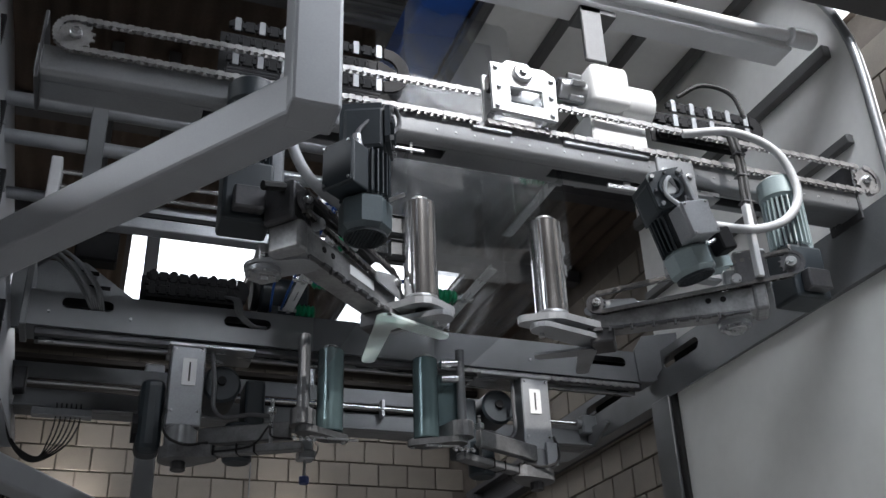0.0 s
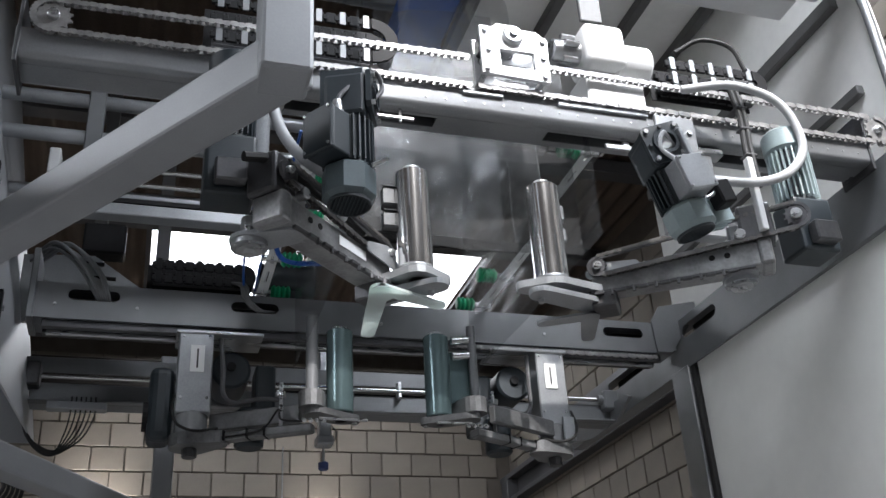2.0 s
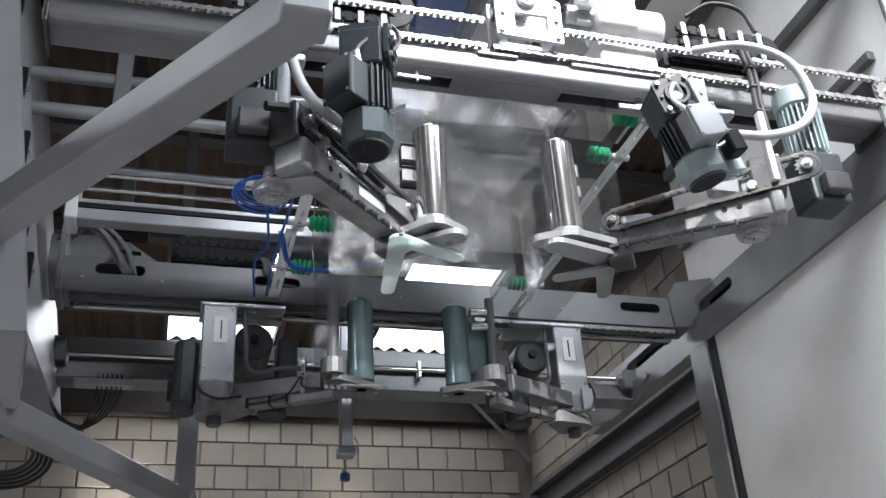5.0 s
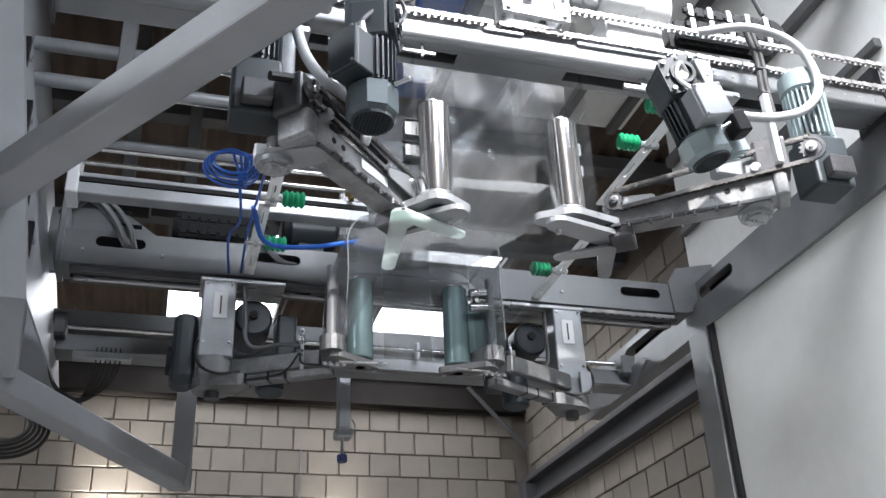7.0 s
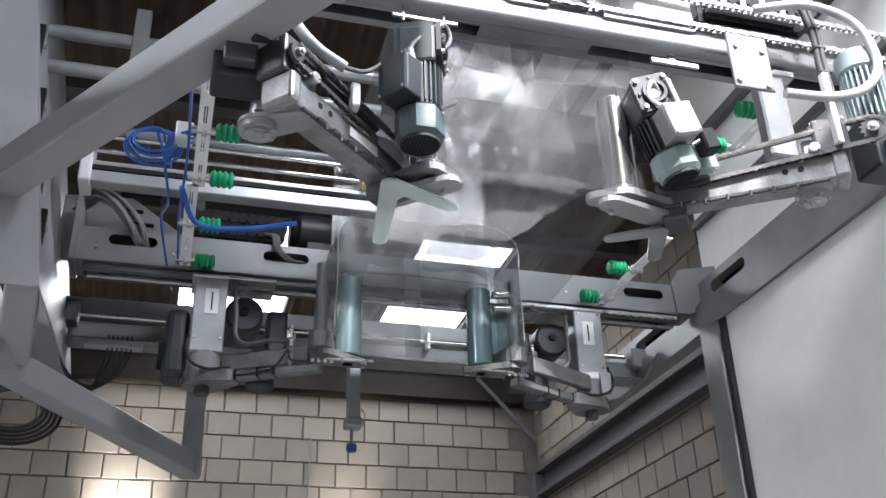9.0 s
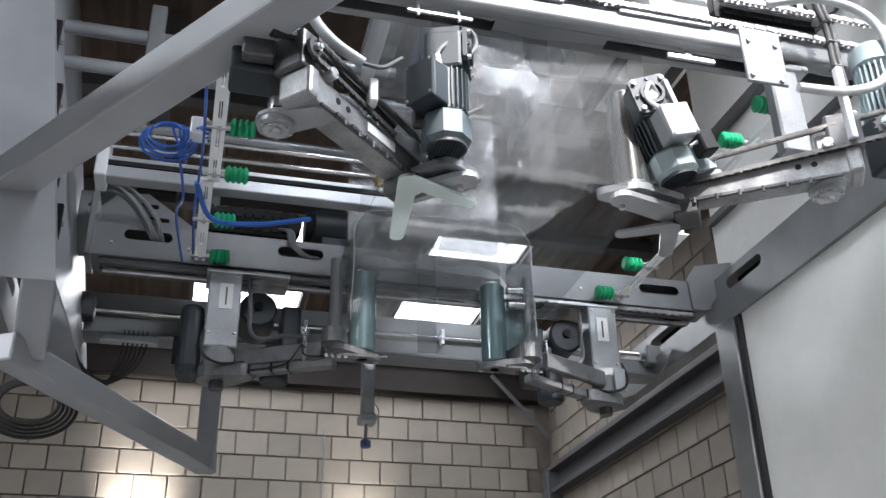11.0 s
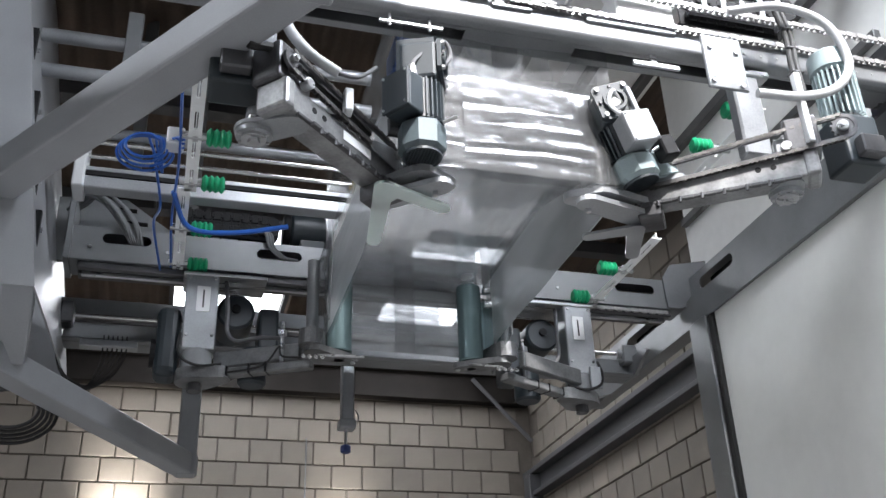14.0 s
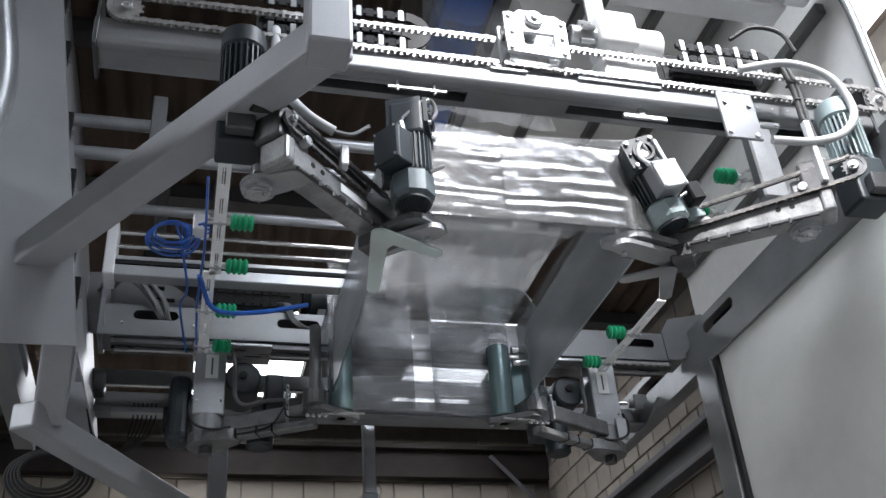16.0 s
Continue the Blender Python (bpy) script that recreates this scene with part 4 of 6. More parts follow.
# cables looping into the beam slots
for nm, x0, base in (("cable_loom", 0.10, (0.0, 5.5, 3.6)), ("cable_loom", 0.86, (0.8, 5.5, 3.6))):
    e = thing(nm, base, "bundle of grey cables running into the beam slot", "cable")
    moves(e, fy=REAR_Y, fz=LIFT)
    nn = 7 if x0 < 0.5 else 3
    for k in range(nn):
        o = 0.013 * k
        dip = 0.012 * ((k * 3) % 4)
        if x0 < 0.5:
            pts = [(-0.24 + o, 5.7, 3.86 + dip), (-0.13 + o, 5.50, 3.84 + dip), (-0.02 + o, 5.40 - dip, 3.74), (0.06 + o, 5.385 - dip, 3.63), (0.10 + o * 0.8, 5.395, 3.565), (0.13 + o * 0.6, 5.45, 3.53)]
        else:
            pts = [(0.72 + o, 5.5, 3.72), (0.78 + o, 5.39, 3.66), (0.80 + o, 5.375, 3.58), (0.86 + o, 5.39, 3.53), (0.93 + o, 5.44, 3.545)]
        part("cable", hose(B(), pts, 0.0085, 8), LOOM, e, "", True)
    if x0 < 0.5:
        for zz, xx, yy in ((3.72, 0.03, 5.40), (3.64, 0.09, 5.385)):
            part("cable_tie", box(B(), (xx - 0.012, yy - 0.022, zz - 0.004), (xx + 0.1, yy + 0.012, zz + 0.004), 0.002), BLACK, e)
# dark motor on the rear beam
rm = thing("rail_motor", (1.0, 5.5, 3.61), "dark blue-grey motor on the rear beam", "motor")
moves(rm, fy=REAR_Y, fz=LIFT)
part("motor_body", cyl(B(), (0.92, 5.52, 3.76), (1.17, 5.52, 3.76), 0.10, seg=24, bev=0.012), MOTOR, rm, "", True)
part("end_cap", cyl(B(), (0.88, 5.52, 3.76), (0.925, 5.52, 3.76), 0.088, seg=24, bev=0.01), BLACK, rm, "", True)
part("foot", box(B(), (0.97, 5.45, 3.612), (1.1, 5.59, 3.68), 0.004), MOTOR, rm)


# ---- arms ----
def upright_motor(arm, x, y, z0, h, lean, flange_turn, pale):
    """Geared motor standing on end: octagonal cowl, finned body, terminal box, ribbed gear case and a square flange."""
    place = Matrix.Translation((x, y, z0)) @ Matrix.Rotation(radians(lean), 4, "Y")
    yaw = Matrix.Rotation(radians(flange_turn), 4, "Z")
    r = 0.084

    def put(name, bm, material, parent, label="", smooth=False, m=None):
        bm.transform(place @ m if m is not None else place)
        return part(name, bm, material, parent, label, smooth)

    cowl = MOTOR_LIGHT if pale else COWL_SHADED
    b = B()
    merge(b, cyl(B(), (0, 0, 0), (0, 0, h * 0.27), r, seg=8, bev=0.016), Matrix.Rotation(radians(22.5), 4, "Z"))
    mo = put("motor", b, cowl, arm, "pale octagonal fan cowl" if pale else "blue-grey octagonal fan cowl")
    b = cyl(B(), (0, 0, -0.004), (0, 0, 0.002), r * 0.74, seg=24)
    put("fan_disc", b, BLACK, mo)
    b = ring(B(), (0, 0, -0.010), (0, 0, 0.0), r * 0.80, r * 0.72, 24)
    for k in range(-5, 6):
        w = math.sqrt(max(0.0, 1 - (k / 5.6) ** 2)) * r * 0.74
        box(b, (-w, k * r * 0.132 - 0.0013, -0.008), (w, k * r * 0.132 + 0.0013, -0.004), 0)
        box(b, (k * r * 0.132 - 0.0013, -w, -0.008), (k * r * 0.132 + 0.0013, w, -0.004), 0)
    put("fan_grille", b, MOTOR, mo, "round meshed fan grille")
    put("motor_core", cyl(B(), (0, 0, h * 0.27), (0, 0, h * 0.64), r * 0.80, seg=24), MOTOR, mo, "", True)
    put("finned_housing", plate(B(), finned(r * 0.79, r * 0.97, 26), h * 0.275, h * 0.63), MOTOR, mo, "finned motor housing")
    # terminal box with its lid, screws and gland
    tb = Matrix.Rotation(radians(flange_turn - 122 if not pale else flange_turn + 12), 4, "Z")
    b = box(B(), (r * 0.62, -0.055, h * 0.27), (r * 0.62 + 0.075, 0.055, h * 0.62), 0.006, None, 2)
    bx = put("terminal_box", b, GREY_LIGHT if pale else MOTOR, mo, "pale terminal box" if pale else "dark terminal box", False, tb)
    put("box_lid", box(B(), (r * 0.62 + 0.077, -0.059, h * 0.265), (r * 0.62 + 0.090, 0.059, h * 0.625), 0.004), GREY_LIGHT if pale else MOTOR, bx, "", False, tb)
    for yy in (-0.048, 0.048):
        for zz in (h * 0.295, h * 0.595):
            put("screw", cyl(B(), (r * 0.62 + 0.089, yy, zz), (r * 0.62 + 0.095, yy, zz), 0.005, seg=6), STEEL, bx, "", False, tb)
    put("cable_gland", lathe(B(), (r * 0.62 + 0.03, 0.03, h * 0.62), (r * 0.62 + 0.03, 0.03, h), [(0, 0.02), (0.02, 0.02), (0.022, 0.016), (0.045, 0.014)], 12), STEEL, bx, "", True, tb)
    # gear case with cooling ribs
    b = box(B(), (-r * 0.80, -r * 0.80, h * 0.64), (r * 0.80, r * 0.80, h), 0.014, None, 2)
    gc = put("gear_case", b, MOTOR, mo, "dark ribbed gear case", False, yaw)
    for k in range(5):
        yy = -r * 0.7 + r * 0.35 * k
        put("rib", box(B(), (-r * 0.92, yy - 0.003, h * 0.66), (r * 0.70, yy + 0.003, h * 1.04), 0.001), MOTOR, gc, "", False, yaw)
    # square flange with a bored ring
    fz = h * 0.86
    fl_ = yaw @ Matrix.Translation((r * 0.82, 0, fz)) @ Matrix.Rotation(radians(90), 4, "Y")
    c = 0.072
    sq = [(-c + 0.014, -c), (c - 0.014, -c), (c, -c + 0.014), (c, c - 0.014), (c - 0.014, c), (-c + 0.014, c), (-c, c - 0.014), (-c, -c + 0.014)]
    bore = [(0.046 * math.cos(2 * math.pi * k / 20), 0.046 * math.sin(2 * math.pi * k / 20)) for k in range(20)]
    fg = put("flange", plate(B(), sq, 0.0, 0.016, None, [bore]), MOTOR, mo, "square bored flange", False, fl_)
    put("flange_ring", ring(B(), (0, 0, 0.0), (0, 0, 0.028), 0.046, 0.034, 24), MOTOR, fg, "", True, fl_)
    put("shaft_end", cyl(B(), (0, 0, -0.01), (0, 0, 0.014), 0.026, seg=18, bev=0.004), STEEL if not pale else LABEL, fg, "pale round shaft end", True, fl_)
    for k in range(4):
        a = math.pi / 4 + math.pi / 2 * k
        put("flange_bolt", cyl(B(), (0.076 * math.cos(a), 0.076 * math.sin(a), 0.012), (0.076 * math.cos(a), 0.076 * math.sin(a), 0.027), 0.009, seg=6), STEEL, fg, "", False, fl_)
        a += math.pi / 4
        put("cast_rib", box(B(), (0.05 * math.cos(a) - 0.004, 0.05 * math.sin(a) - 0.004, 0.014), (0.066 * math.cos(a) + 0.004, 0.066 * math.sin(a) + 0.004, 0.024), 0.001), DARK_STEEL, fg, "", False, fl_)
    # brake lever and small cable round the gland
    put("brake_lever", cyl(B(), (r * 0.7, -r * 0.7, h * 0.24), (r * 1.25, -r * 0.95, h * 0.28), 0.007, seg=8, bev=0.002), STEEL, mo, "", True)
    g = tb @ Vector((r * 0.62 + 0.03, 0.03, h * 0.70))
    f = yaw @ Vector((r * 0.9, 0.0, h * 1.02))
    side = Vector((f.x - g.x, f.y - g.y, 0)).normalized()
    if pale:
        f = f - Vector((0, 0, h * 0.12))
    b = hose(B(), [g, g + Vector((0, 0, 0.05)) + side * 0.02, f + Vector((0, -0.02, 0.02)), f + side * 0.035 + Vector((0, -0.02, -0.04)), f * 0.6 + g * 0.4 + Vector((0, -0.03, -0.10))], 0.008, 8)
    put("motor_cable", b, CABLE if not pale else HOSE, mo, "", True)
    if pale:
        put("rectifier_box", box(B(), (0.085, -0.10, h * 0.12), (0.145, -0.03, h * 0.36), 0.006), BLACK, mo, "small black box")
        for k in range(4):
            put("fin_plate", box(B(), (0.08, -0.02 + 0.022 * k, h * 0.02), (0.165, -0.010 + 0.022 * k, h * 0.30), 0.003), MOTOR_LIGHT, mo, "pale fin plate")
        put("cover_strip", box(B(), (0.03, -0.115, h * 0.40), (0.05, -0.09, h * 0.95), 0.003), GREY_LIGHT, mo, "pale angular strip")
    return mo


def film_roller(arm, x, y, z0, z1, r, material, label):
    b = cyl(B(), (x, y, z0), (x, y, z1), r, seg=36, bev=0.006)
    ro = part("film_roller", b, material, arm, label, True)
    b = cyl(B(), (x, y, z1), (x, y, z1 + 0.022), r * 0.55, seg=20, bev=0.003)
    part("axle", b, STEEL, ro, "", True)
    part("axle_foot", cyl(B(), (x, y, z0 - 0.035), (x, y, z0), r * 0.4, seg=16), STEEL, ro, "", True)
    return ro


def front_arm(label, piv, end, rol, mot1, mot2, fingers, tab, flip, slide, hub_at):
    """Front stretching arm: beam, roller with base plate, two motors, chain, fingers and hoses."""
    base = (piv[0], piv[1], 3.0)
    arm = thing("stretching_arm", base, label, "machine arm", "film stretching arms")
    moves(arm, fx=tab, fy=FRONT_Y, fz=LIFT)
    d = Vector((end[0] - piv[0], end[1] - piv[1], 0))
    ln = d.length
    d.normalize()
    rot = Matrix.Translation((piv[0], piv[1], 0)) @ Matrix.Rotation(math.atan2(d.y, d.x), 4, "Z")
    sd = 1 if flip else -1
    ss = 1 if flip else -1          # the side of the arm that faces the front
    b = box(B(), (-0.03, -0.05, 2.985), (ln, 0.05, 3.078), 0.008, rot, 2)
    part("arm_beam", b, ARM_CAST, arm, "light grey box-section arm")
    b = box(B(), (0.02, ss * 0.05 - 0.007, 2.976), (ln * 0.98, ss * 0.05 + 0.007, 2.988), 0.002, rot)
    for k in range(7):
        u = 0.08 + (ln - 0.12) * k / 6
        box(b, (u, ss * 0.062 - 0.008, 2.968), (u + 0.035, ss * 0.062 + 0.008, 2.982), 0.002, rot)
        cyl(b, rot @ Vector((u + 0.05, ss * 0.06, 2.962)), rot @ Vector((u + 0.05, ss * 0.06, 2.985)), 0.006, seg=6)
    part("edge_strip", b, DARK_STEEL, arm, "dark strip with clips along the arm")
    # Holes are black discs that paint their inner shade
    for u in (0.18, 0.27):
        b = cyl(B(), rot @ Vector((ln * u, ss * 0.052, 3.04)), rot @ Vector((ln * u, ss * 0.049, 3.04)), 0.011, seg=14)
        part("hole", b, BLACK, arm, "black disc in place of a round hole")
    if not flip:
        b = box(B(), (ln * 0.45, ss * 0.0505, 3.02), (ln * 0.72, ss * 0.0525, 3.055), 0, rot)
        part("side_label", b, LABEL, arm, "long white label on the arm")
    # pivot bearing
    px, py = hub_at
    pv = part("pivot_bearing", cyl(B(), (px, py, 2.962), (px, py, 3.06), 0.03, seg=18), STEEL, arm, "", True)
    part("flange", ring(B(), (px, py, 2.958), (px, py, 2.976), 0.058, 0.032, 30), GREY_LIGHT, pv, "round pale flange", True)
    part("bearing_ring", ring(B(), (px, py, 2.948), (px, py, 2.962), 0.040, 0.018, 26), STEEL, pv, "", True)
    b = plate(B(), hull2([(px, py, 0.064), (piv[0] + 0.06 * d.x, piv[1] + 0.06 * d.y, 0.05)]), 2.976, 2.99)
    part("bearing_plate", b, GREY_LIGHT, pv)
    part("bolt_head", cyl(B(), (px, py, 2.936), (px, py, 2.964), 0.02, seg=6), STEEL, pv)
    for k in range(6):
        a = math.pi / 3 * k + 0.4
        part("flange_bolt", cyl(B(), (px + 0.049 * math.cos(a), py + 0.049 * math.sin(a), 2.952), (px + 0.049 * math.cos(a), py + 0.049 * math.sin(a), 2.962), 0.006, seg=6), STEEL, pv)
    part("end_cap", box(B(), (-0.05, -0.062, 2.98), (0.0, 0.062, 3.085), 0.012, rot, 2), ARM_CAST, arm, "bright cast end cap of the arm")
    # pivot housing under the beam carriage
    b = box(B(), (-0.07, -0.045, 3.078), (0.05, 0.07, 3.22), 0.012, rot, 2)
    part("pivot_housing", b, DARK_STEEL, arm)
    hx, hy = px, 3.72
    b = box(B(), (hx - 0.06, hy - 0.02, 3.20), (hx + 0.06, hy + 0.04, 3.58), 0.008)
    part("carriage_post", b, GREY_LIGHT, arm)
    b = box(B(), (hx - 0.11, hy - 0.03, 3.57), (hx + 0.11, hy + 0.07, 3.603), 0.006)
    part("carriage_plate", b, STEEL, arm)
    # chain drive in an upright plane along the arm
    yc = ss * 0.062
    za, zb = (3.145, 3.08) if flip else (3.15, 3.10)
    ua, ub = -0.15 if flip else -0.03, ln - 0.03
    ra, rb_ = (0.050 if flip else 0.036), 0.040
    up = Matrix.Translation((piv[0], piv[1], 0)) @ Matrix.Rotation(math.atan2(d.y, d.x), 4, "Z") @ FACING
    b = plate(B(), hull2([(ua, za, ra), (ub, zb, rb_)], 22), -yc - 0.006, -yc + 0.006, up, [hull2([(ua, za, ra - 0.012), (ub, zb, rb_ - 0.012)], 22)])
    part("drive_chain", b, DARK_STEEL, arm, "dark drive chain loop")
    b = B()
    nrm = rot.to_3x3() @ Vector((0, 1, 0))
    for sg in (-1, 1):
        chain_links(b, rot @ Vector((ua, yc, za + sg * ra)), rot @ Vector((ub, yc, zb + sg * rb_)), 0.0159, 0.010, 0.014, nrm)
    part("link_chain", b, CHAIN_DARK, arm, "roller chain links", False, "stuff")
    for u, z, r in ((ua, za, ra - 0.008), (ub, zb, rb_ - 0.008)):
        t = plate(B(), sprocket_outline(r, 13), -yc - 0.004, -yc + 0.004, up @ Matrix.Translation((u, z, 0)))
        whl = part("chain_wheel", t, DARK_STEEL, arm, "toothed chain wheel")
        part("wheel_hub", cyl(B(), rot @ Vector((u, yc + ss * 0.018, z)), rot @ Vector((u, yc - ss * 0.03, z)), r * 0.5, seg=14, bev=0.002), STEEL, whl, "", True)
        part("wheel_bolt", cyl(B(), rot @ Vector((u, yc + ss * 0.026, z)), rot @ Vector((u, yc + ss * 0.016, z)), 0.009, seg=6), STEEL, whl)
    b = plate(B(), hull2([(ub - 0.02, zb, 0.02), (ln - 0.16, 3.07, 0.02), (ln, 3.06, 0.02)]), -yc + 0.004 * ss + 0.008, -yc + 0.014 + 0.004 * ss, up)
    part("wheel_plate", b, GREY_LIGHT, arm)
    b = cyl(B(), rot @ Vector((0.05, ss * 0.078, 3.105)), rot @ Vector((0.05, 0.0, 3.105)), 0.02, seg=14, bev=0.003)
    part("tension_wheel", b, STEEL, arm, "small bright tension wheel", True)
    b = box(B(), (-0.02, -0.045, 3.07), (0.09, 0.045, 3.16), 0.008, rot)
    part("end_bracket", b, GREY_LIGHT, arm)
    # roller base
    b = plate(B(), hull2([(rol[0], rol[1], 0.068), (end[0], end[1], 0.06), (rol[0] - 0.10 * sd * (1 if not flip else 1), rol[1] + 0.02, 0.03)]), 2.985, 3.012)
    part("roller_base", b, GREY_LIGHT, arm, "pale rounded base plate")
    b = plate(B(), hull2([(rol[0] - sd * 0.06, rol[1] - 0.03, 0.045), (end[0], end[1], 0.05)]), 2.945, 2.965)
    part("lower_plate", b, GREY_LIGHT, arm)
    b = cyl(B(), (rol[0] - sd * 0.05, rol[1], 2.93), (rol[0] - sd * 0.05, rol[1], 2.99), 0.011, seg=8)
    part("base_bolt", b, STEEL, arm)
    film_roller(arm, rol[0], rol[1], 3.02, 3.41, 0.062, CHROME, "polished steel film roller")
    b = box(B(), (rol[0] + sd * 0.055, rol[1] + 0.02, 3.20), (rol[0] + sd * 0.095, rol[1] + 0.06, 3.26), 0.008)
    box(b, (rol[0] + sd * 0.055, rol[1] + 0.02, 3.29), (rol[0] + sd * 0.095, rol[1] + 0.06, 3.36), 0.008)
    part("pinch_roller", b, BEAM_DARK, arm, "small grey pinch rollers")
    # nylon finger plate
    hub, f1, f2 = fingers
    b = B()
    n = 9
    a, c = Vector((f1[0] - hub[0], f1[1] - hub[1])), Vector((f2[0] - hub[0], f2[1] - hub[1]))
    seg1 = hull2([(hub[0], hub[1], 0.035), (hub[0] + a.x * 0.5, hub[1] + a.y * 0.5, 0.022), (f1[0], f1[1], 0.026)])
    seg2 = hull2([(hub[0], hub[1], 0.035), (hub[0] + c.x * 0.5, hub[1] + c.y * 0.5, 0.022), (f2[0], f2[1], 0.026)])
    plate(b, seg1, 2.925, 2.935)
    plate(b, seg2, 2.9262, 2.9362)
    web = hull2([(hub[0] + a.x * 0.1, hub[1] + a.y * 0.1, 0.02), (hub[0] + a.x * 0.3, hub[1] + a.y * 0.3, 0.01), (hub[0] + c.x * 0.3, hub[1] + c.y * 0.3, 0.01)])
    plate(b, web, 2.9271, 2.9371)
    part("finger_plate", b, NYLON if not flip else GREY_LIGHT, arm, "milky two-fingered guide plate" if not flip else "pale two-fingered guide plate")
    b = box(B(), (ln - 0.08, -0.075, 2.93), (ln + 0.01, 0.055, 2.99), 0.006, rot)
    for k in range(5):
        cyl(b, rot @ Vector((ln - 0.075 + 0.02 * k, -0.08, 2.945)), rot @ Vector((ln - 0.075 + 0.02 * k, 0.05, 2.945)), 0.005, seg=6)
    part("clamp_block", b, DARK_STEEL, arm, "small clamp with screws")
    # motors
    mo = upright_motor(arm, *mot1, flip)
    SLIDERS.append((mo, *slide))
    b = box(B(), (mot1[0] - 0.045, mot1[1] + 0.07, mot1[2] + 0.04), (mot1[0] + 0.045, mot1[1] + 0.12, mot1[2] + 0.16), 0.006)
    part("motor_bracket", b, STEEL, mo)
    x, y, z0, z1 = mot2
    b = box(B(), (x - 0.08, y - 0.07, z0), (x + 0.08, y + 0.07, z0 + 0.22), 0.012, seg=2)
    g2 = part("gearbox", b, MOTOR, arm, "dark gearbox")
    b = cyl(B(), (x, y, z0 + 0.22), (x, y, z1 - 0.09), 0.064, seg=22)
    part("motor_body", b, MOTOR, g2, "", True)
    b = plate(B(), finned(0.063, 0.081, 24), z0 + 0.23, z1 - 0.10, Matrix.Translation((x, y, 0)))
    part("finned_housing", b, MOTOR_LIGHT if flip else MOTOR, g2, "finned motor housing")
    part("motor_cowl", cyl(B(), (x, y, z1 - 0.1), (x, y, z1), 0.083, seg=24, bev=0.014), MOTOR_LIGHT if flip else MOTOR, g2, "smooth round cowl", True)
    b = box(B(), (x - 0.05, y - 0.12, z0 + 0.02), (x + 0.05, y - 0.07, z0 + 0.10), 0.006)
    part("gear_flange", b, DARK_STEEL, g2)
    return arm


fl = front_arm("light grey front arm with dark motors and a nylon finger plate", (0.715, 3.535), (1.13, 3.93), (1.235, 3.82), (0.915, 3.41, 3.02, 0.44, 0, -22), (0.57, 3.62, 3.10, 3.66),
               ((1.10, 3.80), (1.145, 4.19), (1.335, 3.90)), ARM_FL, False, (0.305, 0.315), (0.646, 3.64))
fr = front_arm("light grey front arm with pale blue-grey motors and a flexible conduit", (2.425, 3.535), (1.93, 3.86), (1.745, 3.82), (2.10, 3.41, 3.04, 0.36, -17, -100), (2.67, 3.55, 3.06, 3.60),
               ((1.92, 3.90), (1.77, 3.99), (2.0, 4.10)), ARM_FR, True, (-0.22, 0.345), (2.385, 3.61))


